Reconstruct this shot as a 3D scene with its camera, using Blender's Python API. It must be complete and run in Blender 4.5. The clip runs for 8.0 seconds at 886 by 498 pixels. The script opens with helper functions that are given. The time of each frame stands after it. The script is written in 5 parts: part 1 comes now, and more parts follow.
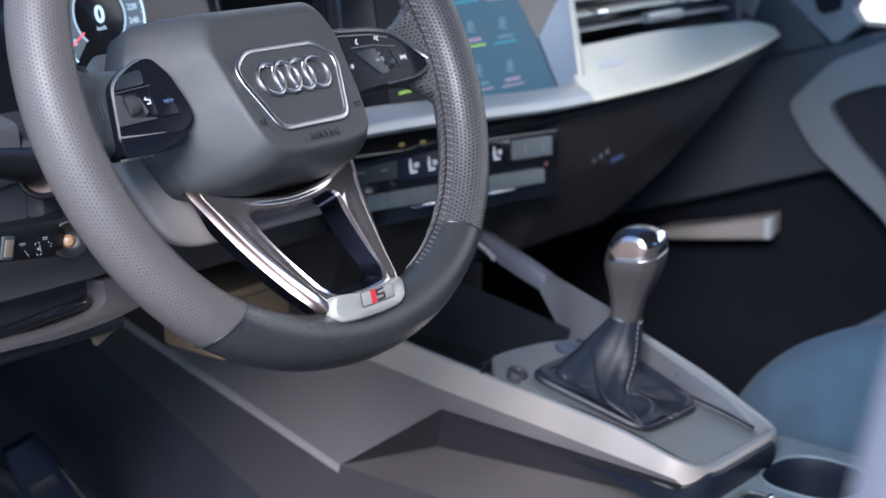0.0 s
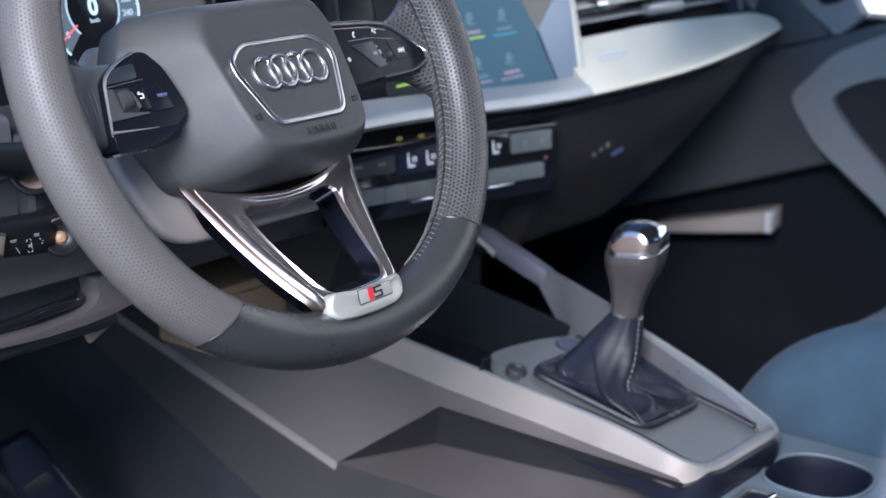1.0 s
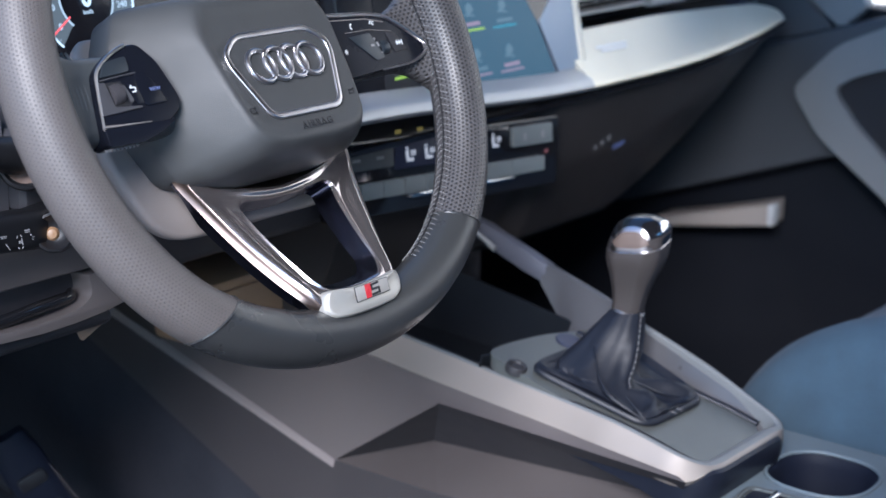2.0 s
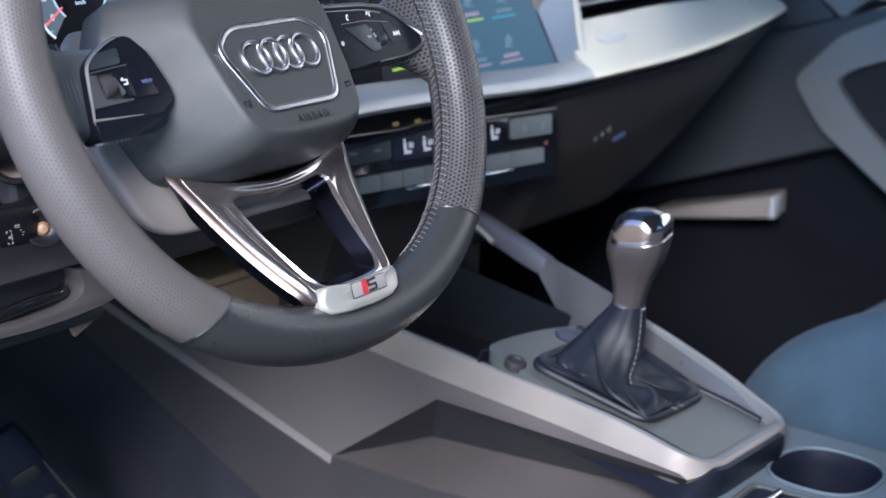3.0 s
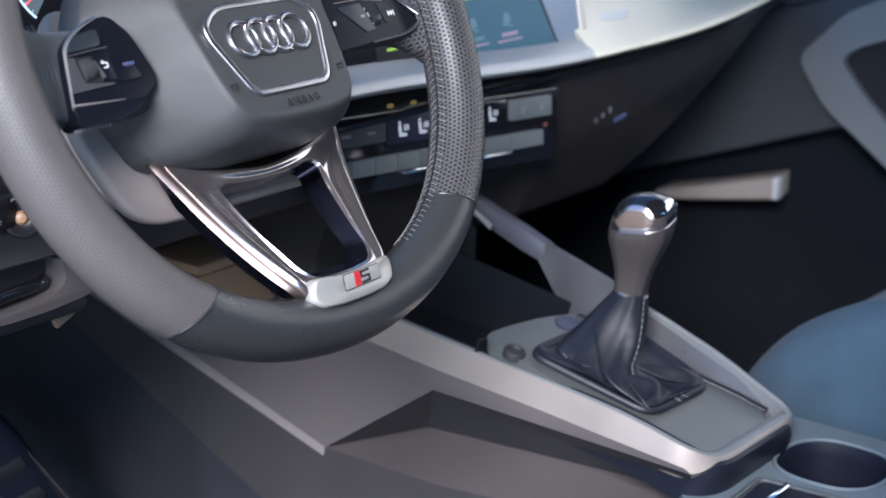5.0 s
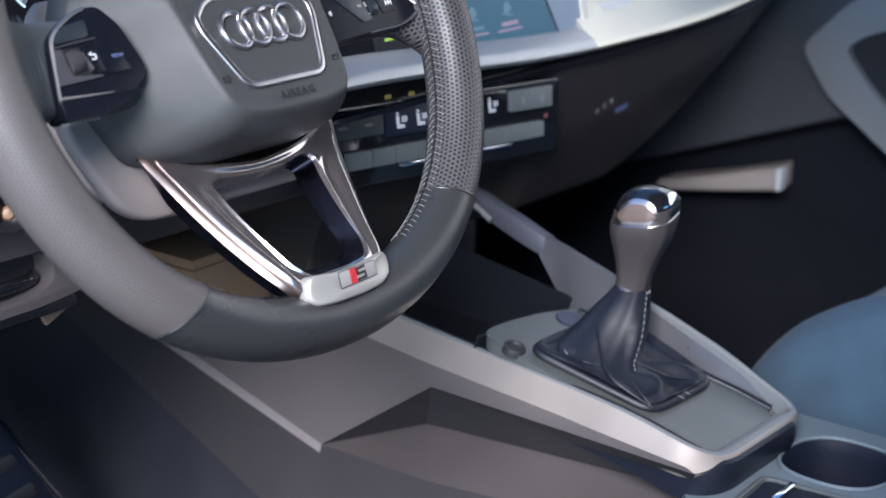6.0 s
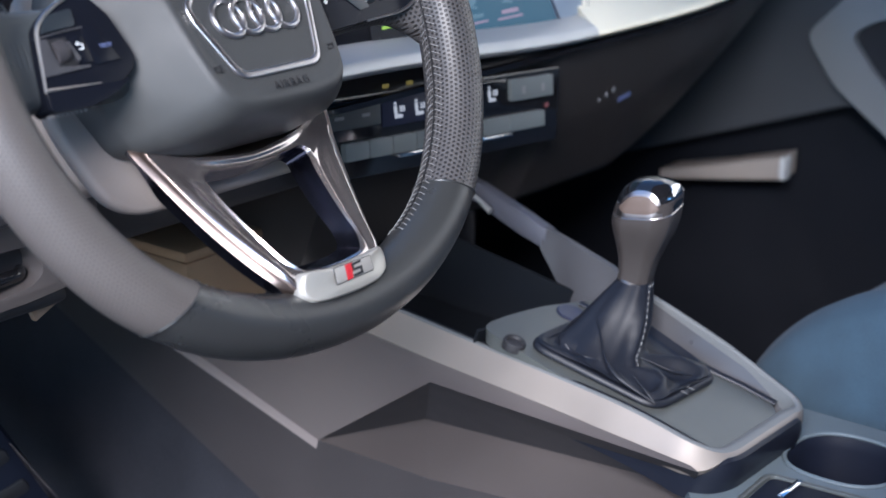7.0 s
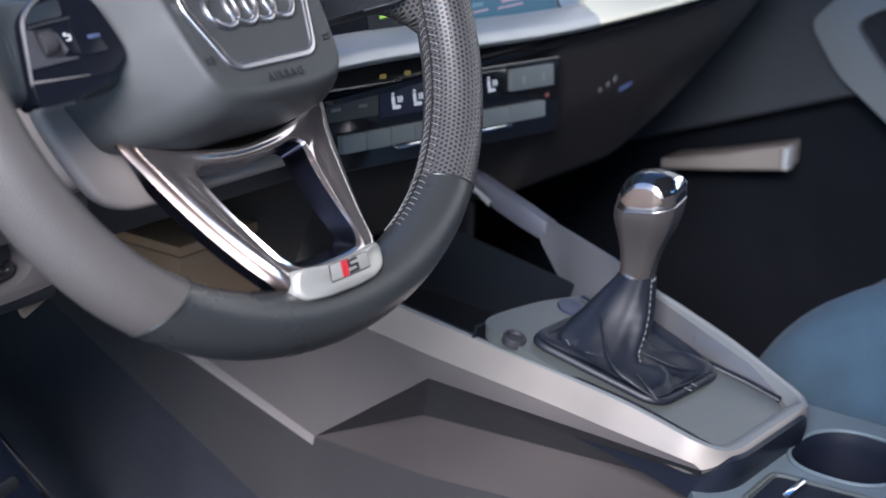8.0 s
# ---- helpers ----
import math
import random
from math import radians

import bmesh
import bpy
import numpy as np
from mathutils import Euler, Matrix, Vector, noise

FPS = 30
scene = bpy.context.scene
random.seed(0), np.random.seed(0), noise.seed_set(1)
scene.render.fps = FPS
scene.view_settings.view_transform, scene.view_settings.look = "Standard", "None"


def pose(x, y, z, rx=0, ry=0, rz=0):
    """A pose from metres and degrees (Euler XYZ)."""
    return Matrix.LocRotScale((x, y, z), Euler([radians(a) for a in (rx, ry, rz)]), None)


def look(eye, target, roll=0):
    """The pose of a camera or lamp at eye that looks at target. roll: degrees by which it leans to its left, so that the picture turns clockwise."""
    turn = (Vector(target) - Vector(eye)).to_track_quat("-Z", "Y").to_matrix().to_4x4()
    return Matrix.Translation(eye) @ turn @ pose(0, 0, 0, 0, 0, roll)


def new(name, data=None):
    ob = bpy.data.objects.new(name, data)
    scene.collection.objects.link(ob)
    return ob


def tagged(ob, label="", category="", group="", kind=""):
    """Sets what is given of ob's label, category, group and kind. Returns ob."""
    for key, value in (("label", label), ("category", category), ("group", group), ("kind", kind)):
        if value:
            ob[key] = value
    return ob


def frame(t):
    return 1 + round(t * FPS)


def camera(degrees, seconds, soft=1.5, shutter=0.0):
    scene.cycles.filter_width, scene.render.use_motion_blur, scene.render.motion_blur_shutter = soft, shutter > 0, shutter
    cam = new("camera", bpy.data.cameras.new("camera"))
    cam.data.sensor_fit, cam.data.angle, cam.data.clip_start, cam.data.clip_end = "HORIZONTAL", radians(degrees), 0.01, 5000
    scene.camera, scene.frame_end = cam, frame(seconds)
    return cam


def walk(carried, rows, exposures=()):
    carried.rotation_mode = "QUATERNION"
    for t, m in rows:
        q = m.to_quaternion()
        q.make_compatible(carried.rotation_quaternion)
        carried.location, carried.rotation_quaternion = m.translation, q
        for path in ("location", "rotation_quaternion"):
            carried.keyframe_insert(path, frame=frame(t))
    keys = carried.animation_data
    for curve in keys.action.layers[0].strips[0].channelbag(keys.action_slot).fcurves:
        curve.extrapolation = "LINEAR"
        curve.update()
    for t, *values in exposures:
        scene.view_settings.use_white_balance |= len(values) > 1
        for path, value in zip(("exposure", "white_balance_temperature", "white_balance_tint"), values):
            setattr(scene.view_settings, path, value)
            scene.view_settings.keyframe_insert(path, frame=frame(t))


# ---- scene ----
cam = camera(30.76, 8.0)
walk(cam, [
    (0.0, pose(-0.6993, -0.6576, 0.8150, 74.823, -0.973, -52.556)),
    (0.5, pose(-0.6932, -0.6522, 0.8148, 74.653, -1.008, -52.600)),
    (1.0, pose(-0.6869, -0.6477, 0.8141, 74.502, -0.995, -52.624)),
    (1.5, pose(-0.6796, -0.6430, 0.8135, 74.331, -0.998, -52.603)),
    (3.0, pose(-0.6589, -0.6286, 0.8115, 73.787, -1.017, -52.632)),
    (3.5, pose(-0.6519, -0.6234, 0.8106, 73.580, -1.005, -52.659)),
    (4.0, pose(-0.6449, -0.6182, 0.8097, 73.377, -0.992, -52.697)),
    (4.5, pose(-0.6368, -0.6121, 0.8091, 73.139, -1.000, -52.728)),
    (6.0, pose(-0.6097, -0.5927, 0.8069, 72.441, -1.075, -52.743)),
    (6.5, pose(-0.5997, -0.5861, 0.8055, 72.191, -1.080, -52.727)),
    (7.0, pose(-0.5906, -0.5795, 0.8044, 71.940, -1.069, -52.739)),
    (7.5, pose(-0.5819, -0.5730, 0.8035, 71.697, -1.064, -52.754)),
    (8.0, pose(-0.5733, -0.5671, 0.8026, 71.458, -1.080, -52.756)),
], [(0.0, 1.02, 4250, 0), (8.0, 1.02, 4350, 0)])
# END CAMERA
cam.data.dof.use_dof = True
cam.data.dof.focus_distance = 0.93
cam.data.dof.aperture_fstop = 9.0

# ---- light ----
world = bpy.data.worlds.new("sky")
scene.world = world
world.use_nodes = True
wn = world.node_tree.nodes
sky = wn.new("ShaderNodeTexSky")
sky.sky_type = "NISHITA"
sky.sun_disc = False
sky.sun_elevation = radians(32)
sky.sun_rotation = radians(243)
wn["Background"].inputs["Strength"].default_value = 0.125
world.node_tree.links.new(sky.outputs[0], wn["Background"].inputs["Color"])

sun_data = bpy.data.lights.new("sun", "SUN")
sun_data.energy = 5.0
sun_data.angle = radians(26)
sun_data.color = (1.0, 0.68, 0.47)
sun = new("sun", sun_data)
sun.matrix_world = look((-5.7, -2.9, 4.0), (0, 0, 0))


# ---- materials ----
def nd(tree, kind, **kw):
    n = tree.nodes.new(kind)
    for k, v in kw.items():
        if k in n.inputs:
            n.inputs[k].default_value = v
    return n


def material(name, color, rough=0.5, metal=0.0, spec=0.5, grain=900.0, bump=0.15, vary=0.12, coat=0.0,
             stain=18.0, sheen=0.0, coords="Object", depth=0.0004):
    """A surface with fine grain and broad uneven wear."""
    m = bpy.data.materials.new(name)
    m.use_nodes = True
    t = m.node_tree
    b = t.nodes["Principled BSDF"]
    b.inputs["Metallic"].default_value = metal
    b.inputs["Specular IOR Level"].default_value = spec
    b.inputs["Coat Weight"].default_value = coat
    b.inputs["Coat Roughness"].default_value = 0.08
    b.inputs["Sheen Weight"].default_value = sheen
    tc = nd(t, "ShaderNodeTexCoord")
    fine = nd(t, "ShaderNodeTexNoise", Scale=grain, Detail=3.0, Roughness=0.6)
    broad = nd(t, "ShaderNodeTexNoise", Scale=stain, Detail=4.0, Roughness=0.55)
    for n in (fine, broad):
        t.links.new(tc.outputs[coords], n.inputs["Vector"])
    mixn = nd(t, "ShaderNodeMath")
    mixn.operation = "ADD"
    t.links.new(fine.outputs["Fac"], mixn.inputs[0])
    t.links.new(broad.outputs["Fac"], mixn.inputs[1])
    ramp = nd(t, "ShaderNodeMapRange")
    ramp.inputs["From Min"].default_value = 0.6
    ramp.inputs["From Max"].default_value = 1.4
    ramp.inputs["To Min"].default_value = 1.0 - vary
    ramp.inputs["To Max"].default_value = 1.0 + vary
    t.links.new(mixn.outputs[0], ramp.inputs["Value"])
    sc = nd(t, "ShaderNodeVectorMath")
    sc.operation = "SCALE"
    sc.inputs[0].default_value = color
    t.links.new(ramp.outputs[0], sc.inputs["Scale"])
    t.links.new(sc.outputs[0], b.inputs["Base Color"])
    rr = nd(t, "ShaderNodeMapRange")
    rr.inputs["From Min"].default_value = 0.3
    rr.inputs["From Max"].default_value = 0.7
    rr.inputs["To Min"].default_value = max(0.02, rough - 0.07)
    rr.inputs["To Max"].default_value = min(1.0, rough + 0.07)
    t.links.new(broad.outputs["Fac"], rr.inputs["Value"])
    t.links.new(rr.outputs[0], b.inputs["Roughness"])
    if bump > 0:
        bp = nd(t, "ShaderNodeBump", Strength=bump, Distance=depth)
        t.links.new(fine.outputs["Fac"], bp.inputs["Height"])
        t.links.new(bp.outputs[0], b.inputs["Normal"])
    return m


def perforated(name, color, hole, pitch, rough, pit=(0.006, 0.006, 0.007, 1), relief=0.7):
    """Leather pierced by a staggered grid of small holes, laid out in metres along the rim."""
    m = material(name, color, rough, grain=1500, bump=0.2, coords="UV")
    t = m.node_tree
    b = t.nodes["Principled BSDF"]
    uv = nd(t, "ShaderNodeTexCoord")
    scale = nd(t, "ShaderNodeVectorMath")
    scale.operation = "MULTIPLY"
    scale.inputs[1].default_value = (1 / pitch, 1 / (pitch * 1.732), 0)
    t.links.new(uv.outputs["UV"], scale.inputs[0])
    outs = []
    for shift in (0.0, 0.5):
        add = nd(t, "ShaderNodeVectorMath")
        add.operation = "ADD"
        add.inputs[1].default_value = (shift, shift, 0)
        fr = nd(t, "ShaderNodeVectorMath")
        fr.operation = "FRACTION"
        sub = nd(t, "ShaderNodeVectorMath")
        sub.operation = "SUBTRACT"
        sub.inputs[1].default_value = (0.5, 0.5, 0)
        mul = nd(t, "ShaderNodeVectorMath")
        mul.operation = "MULTIPLY"
        mul.inputs[1].default_value = (1, 1.732, 0)
        ln = nd(t, "ShaderNodeVectorMath")
        ln.operation = "LENGTH"
        t.links.new(scale.outputs[0], add.inputs[0])
        t.links.new(add.outputs[0], fr.inputs[0])
        t.links.new(fr.outputs[0], sub.inputs[0])
        t.links.new(sub.outputs[0], mul.inputs[0])
        t.links.new(mul.outputs[0], ln.inputs[0])
        outs.append(ln)
    mn = nd(t, "ShaderNodeMath")
    mn.operation = "MINIMUM"
    t.links.new(outs[0].outputs["Value"], mn.inputs[0])
    t.links.new(outs[1].outputs["Value"], mn.inputs[1])
    mr = nd(t, "ShaderNodeMapRange")
    mr.inputs["From Min"].default_value = hole * 0.75
    mr.inputs["From Max"].default_value = hole * 1.35
    t.links.new(mn.outputs[0], mr.inputs["Value"])
    old = b.inputs["Base Color"].links[0].from_socket
    mix = nd(t, "ShaderNodeMix")
    mix.data_type = "RGBA"
    for s in mix.inputs:
        if s.name == "A" and s.type == "RGBA":
            s.default_value = pit
        if s.name == "B" and s.type == "RGBA":
            t.links.new(old, s)
    t.links.new(mr.outputs[0], mix.inputs["Factor"])
    for s in mix.outputs:
        if s.type == "RGBA":
            t.links.new(s, b.inputs["Base Color"])
    bp = nd(t, "ShaderNodeBump", Strength=relief, Distance=0.0006)
    prev = b.inputs["Normal"].links[0].from_node
    t.links.new(mr.outputs[0], bp.inputs["Height"])
    t.links.new(prev.outputs[0], bp.inputs["Normal"])
    t.links.new(bp.outputs[0], b.inputs["Normal"])
    return m


def glow(name, color, strength):
    m = bpy.data.materials.new(name)
    m.use_nodes = True
    b = m.node_tree.nodes["Principled BSDF"]
    b.inputs["Base Color"].default_value = (0.02, 0.02, 0.02, 1)
    b.inputs["Emission Color"].default_value = (*color, 1)
    b.inputs["Emission Strength"].default_value = strength
    b.inputs["Roughness"].default_value = 0.3
    b.inputs["Specular IOR Level"].default_value = 0.2
    return m


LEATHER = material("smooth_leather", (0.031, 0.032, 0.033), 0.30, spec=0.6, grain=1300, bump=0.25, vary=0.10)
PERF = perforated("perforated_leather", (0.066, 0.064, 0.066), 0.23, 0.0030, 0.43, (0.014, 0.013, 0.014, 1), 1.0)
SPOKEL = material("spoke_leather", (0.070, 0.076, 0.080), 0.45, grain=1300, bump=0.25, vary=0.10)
# Left grip leather, paler and warmer: light from the left put into it.
PERF_FINE = perforated("lit_fine_perforated_leather", (0.096, 0.086, 0.081), 0.17, 0.0023, 0.50, (0.046, 0.042, 0.040, 1), 0.5)
BOOT = material("gaiter_leather", (0.008, 0.0095, 0.016), 0.47, grain=900, bump=0.35, vary=0.15)
AIRBAG = material("soft_grey_plastic", (0.043, 0.0445, 0.0455), 0.47, spec=0.32, grain=2200, bump=0.3, vary=0.05)
# Knee-panel plastic made paler: light on the cowl is put into the colour.
COWL = material("lit_cowl_plastic", (0.235, 0.208, 0.190), 0.60, grain=1800, bump=0.35, vary=0.06)
# Console plastic darkened: shade on the recess's downward face put into the colour.
RECESS = material("recess_shade_roller_plastic", (0.034, 0.032, 0.036), 0.65, grain=1800, bump=0.35, vary=0.06)
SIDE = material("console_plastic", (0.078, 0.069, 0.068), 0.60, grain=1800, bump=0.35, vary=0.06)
# Same plastic as SIDE, paler: the bevel's glancing highlight is painted in.
CREASE = material("crease_highlight_plastic", (0.19, 0.172, 0.170), 0.40, grain=1800, bump=0.3, vary=0.08)
# SIDE made darker: the fall-off of light down the console is painted in.
LOWER = material("lower_shade_plastic", (0.031, 0.028, 0.030), 0.7, grain=1500, bump=0.4, vary=0.10, stain=14)
DARK = material("black_plastic", (0.028, 0.028, 0.032), 0.55, spec=0.35, grain=1800, bump=0.3, vary=0.08)
GLOSS = material("piano_black", (0.010, 0.010, 0.012), 0.12, bump=0.0, vary=0.04, coat=0.4)
DASHB = material("dash_black", (0.033, 0.030, 0.029), 0.36, spec=0.3, grain=1500, bump=0.25, vary=0.08)
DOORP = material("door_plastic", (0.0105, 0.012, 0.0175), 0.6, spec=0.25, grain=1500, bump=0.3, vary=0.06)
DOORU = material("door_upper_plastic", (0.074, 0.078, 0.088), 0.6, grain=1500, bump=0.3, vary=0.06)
DOORG = material("door_grey_trim", (0.25, 0.252, 0.255), 0.5, grain=1200, bump=0.2, vary=0.06)
CHROME = material("satin_chrome", (0.46, 0.45, 0.47), 0.20, 1.0, bump=0.0, vary=0.04, stain=40)
RINGS = material("emblem_chrome", (0.62, 0.60, 0.61), 0.33, 1.0, bump=0.0, vary=0.03)
BRIGHT = material("bright_chrome", (0.80, 0.80, 0.82), 0.07, 1.0, bump=0.0, vary=0.03)
SATIN = material("satin_silver", (0.50, 0.49, 0.48), 0.38, 1.0, grain=2500, bump=0.08, vary=0.05)
SILVERP = material("silver_paint", (0.205, 0.191, 0.182), 0.68, 0.0, grain=2600, bump=0.08, vary=0.05)
PANEL = material("grey_console_panel", (0.108, 0.116, 0.114), 0.42, 0.3, grain=2400, bump=0.12, vary=0.05)
PULL = material("pull_silver", (0.44, 0.40, 0.36), 0.45, 0.1, grain=2000, bump=0.05, vary=0.05)
LEDGE = material("ledge_silver", (0.40, 0.41, 0.42), 0.36, 0.5, grain=2400, bump=0.05, vary=0.05)
FARWALL = material("dull_silver", (0.064, 0.064, 0.072), 0.34, 0.2, grain=2400, bump=0.08, vary=0.06)
PLATE = material("plate_silver", (0.42, 0.41, 0.375), 0.42, 0.5, grain=2400, bump=0.05, vary=0.04)
DECOR = material("dash_decor_silver", (0.76, 0.72, 0.58), 0.36, 0.60, grain=2400, bump=0.05, vary=0.05)
FABRIC = material("blue_grey_suede", (0.050, 0.080, 0.118), 0.9, grain=1400, bump=0.6, vary=0.35, sheen=0.04, stain=26)
SEATL = material("grey_seat_cloth", (0.125, 0.12, 0.145), 0.85, grain=1400, bump=0.5, vary=0.12, sheen=0.2)
CARPET = material("dark_carpet", (0.028, 0.029, 0.036), 0.95, spec=0.1, grain=700, bump=0.9, vary=0.3)
LINING = material("roof_lining", (0.035, 0.035, 0.040), 0.9, grain=800, bump=0.4)
PILLAR = material("pillar_trim", (0.44, 0.42, 0.41), 0.7, grain=900, bump=0.3)
# Unseen ground, its base raised to bounce warm light into the cabin.
ASPHALT = material("warm_bounce_ground", (0.46, 0.415, 0.37), 0.9, grain=60, bump=0.6, vary=0.25, stain=1.2, depth=0.01)
THREAD = material("pale_thread", (0.22, 0.22, 0.225), 0.7, bump=0.2)
RUBBER = material("black_rubber", (0.007, 0.009, 0.019), 0.6, spec=0.2, grain=1500, bump=0.2)
RED = material("red_enamel", (0.36, 0.012, 0.02), 0.25, bump=0.0, vary=0.03)
INK = material("black_ink", (0.012, 0.012, 0.014), 0.5, bump=0.0)
PALE = material("pale_symbol", (0.70, 0.72, 0.74), 0.5, bump=0.0)
EDGECREAM = material("cream_strip", (0.86, 0.83, 0.70), 0.5, bump=0.0)
WHITE = material("white_print", (0.88, 0.88, 0.86), 0.6, bump=0.0)
# Sunlight on a plain panel, put into a tan base colour.
TAN = material("sunlit_tan", (0.26, 0.175, 0.10), 0.8, grain=800, bump=0.4)
PODG = material("pod_grey", (0.020, 0.025, 0.032), 0.30, bump=0.0, vary=0.05)
PODB = material("pod_black", (0.007, 0.008, 0.013), 0.24, spec=0.14, bump=0.0, vary=0.06)
NAVYL = material("dim_blue_print", (0.12, 0.145, 0.29), 0.5, bump=0.0)
BUTTON = material("grey_button", (0.145, 0.162, 0.165), 0.5, grain=2200, bump=0.1)
NAVYB = material("navy_button", (0.022, 0.025, 0.052), 0.35, bump=0.0)
AMBERD = material("amber_tab", (0.16, 0.125, 0.092), 0.5, bump=0.0)
AMBER = material("amber_highlight", (0.20, 0.125, 0.065), 0.35, bump=0.0)
# Blue reflection on the black bezel, painted as a base colour.
BEZEL = material("bezel_blue_reflection", (0.32, 0.39, 0.50), 0.4, 0.1, bump=0.0, vary=0.03)
CREAM = material("cream_added_wall", (0.80, 0.76, 0.66), 0.9, grain=40, bump=0.3, vary=0.06, stain=0.8, depth=0.01)
LENS = material("cluster_glass", (0.006, 0.006, 0.008), 0.10, bump=0.0, vary=0.02)
SCREEN = glow("screen_image", (0.030, 0.085, 0.11), 0.5)
LIT = glow("lit_white_symbol", (0.95, 0.88, 0.78), 0.62)
LITRED = glow("lit_red_needle", (0.9, 0.08, 0.07), 0.9)
LITTEAL = glow("lit_teal_bar", (0.10, 0.42, 0.44), 0.35)
LITPINK = glow("lit_pink_bar", (0.55, 0.32, 0.34), 0.35)
LITLIME = glow("lit_lime_bar", (0.50, 0.62, 0.03), 0.5)
LITTILE = glow("lit_tile_icon", (0.22, 0.30, 0.31), 0.30)
LITRING = glow("lit_dial_print", (0.82, 0.76, 0.68), 0.45)
DIALBAND = glow("lit_dial_band", (0.17, 0.165, 0.15), 0.40)
DIMLIME = glow("dim_tell_tale", (0.36, 0.22, 0.03), 0.22)
LITDIMRED = glow("dim_red_lamp", (0.45, 0.12, 0.10), 0.2)
DASHG = material("dash_side_grey", (0.060, 0.060, 0.068), 0.55, grain=1800, bump=0.3, vary=0.06)
GREYMARK = material("grey_print", (0.22, 0.22, 0.225), 0.5, bump=0.0)
BUTTONB = material("dark_grey_button", (0.045, 0.052, 0.055), 0.5, grain=2200, bump=0.1)
SKIRT = material("skirt_plastic", (0.011, 0.013, 0.022), 0.38, spec=0.35, grain=1800, bump=0.2)
# Far wall's silver made paler and bluer: light on the arm painted in.
ARMB = material("lit_arm_silver", (0.105, 0.108, 0.135), 0.42, 0.2, grain=2400, bump=0.08, vary=0.06)
SILVERB = material("satin_aluminium", (0.30, 0.272, 0.246), 0.44, 0.5, grain=2600, bump=0.08, vary=0.05)
BEADG = material("rim_grey", (0.150, 0.158, 0.165), 0.45, grain=2000, bump=0.1, vary=0.05)
DECKG = material("deck_grey", (0.130, 0.158, 0.182), 0.55, grain=1800, bump=0.3, vary=0.06)
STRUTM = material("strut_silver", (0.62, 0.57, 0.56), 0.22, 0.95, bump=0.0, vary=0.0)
# Chrome tinted dark navy: the wall's dark reflection is put into the colour.
WALLC = material("chrome_dark_reflection", (0.13, 0.135, 0.19), 0.24, 1.0, bump=0.0, vary=0.04)
# Warm base puts the ground's reflection into the facet's colour.
FACETW = material("facet_warm_reflection", (0.275, 0.215, 0.180), 0.33, 1.0, bump=0.0, vary=0.04)
BADGE = material("badge_silver", (0.34, 0.33, 0.31), 0.45, 0.3, bump=0.0, vary=0.04)
TRAYP = material("tray_plastic", (0.006, 0.0075, 0.011), 0.6, spec=0.25, grain=1500, bump=0.3, vary=0.06)
STALKB = material("stalk_black", (0.0075, 0.0078, 0.0095), 0.42, spec=0.35, grain=1800, bump=0.2, vary=0.06)
KNOBS = material("warm_satin", (0.13, 0.10, 0.085), 0.5, 0.2, bump=0.0)
KNOBL = material("knob_leather", (0.050, 0.045, 0.044), 0.36, grain=1300, bump=0.25, vary=0.10)
LITSEAT = glow("lit_seat_symbol", (0.88, 0.68, 0.56), 0.32)


# ---- shape helpers ----
def mesh_object(name, bm, mat, smooth=35):
    me = bpy.data.meshes.new(name)
    bmesh.ops.recalc_face_normals(bm, faces=bm.faces)
    bm.to_mesh(me)
    bm.free()
    me.materials.append(mat)
    if smooth:
        me.polygons.foreach_set("use_smooth", [True] * len(me.polygons))
        me.set_sharp_from_angle(angle=radians(smooth))
    return new(name, me)


def part(name, bm, mat, parent, label="", smooth=35):
    ob = mesh_object(name, bm, mat, smooth)
    ob.parent = parent
    if label:
        tagged(ob, label)
    return ob


def thing(name, m, label, category, group=""):
    ob = new(name)
    ob.empty_display_size = 0.02
    ob.matrix_world = m
    return tagged(ob, label, category, group)


def solo(name, bm, mat, label, category, kind="", smooth=35):
    return tagged(mesh_object(name, bm, mat, smooth), label, category, "", kind)


def bevelled(bm, width, seg=2, angle=25):
    edges = [e for e in bm.edges if len(e.link_faces) == 2 and e.calc_face_angle(0) > radians(angle)]
    bmesh.ops.bevel(bm, geom=edges, offset=width, segments=seg, profile=0.6, affect="EDGES", clamp_overlap=True)
    return bm


def box(x0, x1, y0, y1, z0, z1, bevel=0.0, bm=None, seg=2):
    own = bm is None
    b = bmesh.new()
    bmesh.ops.create_cube(b, size=1, matrix=Matrix.LocRotScale(((x0 + x1) / 2, (y0 + y1) / 2, (z0 + z1) / 2), None,
                                                              (abs(x1 - x0), abs(y1 - y0), abs(z1 - z0))))
    if bevel:
        bevelled(b, bevel, seg)
    if own:
        return b
    return join(bm, b)


def join(bm, other):
    me = bpy.data.meshes.new("tmp")
    other.to_mesh(me)
    other.free()
    bm.from_mesh(me)
    bpy.data.meshes.remove(me)
    return bm


def moved(bm, m):
    bmesh.ops.transform(bm, matrix=m, verts=bm.verts)
    return bm


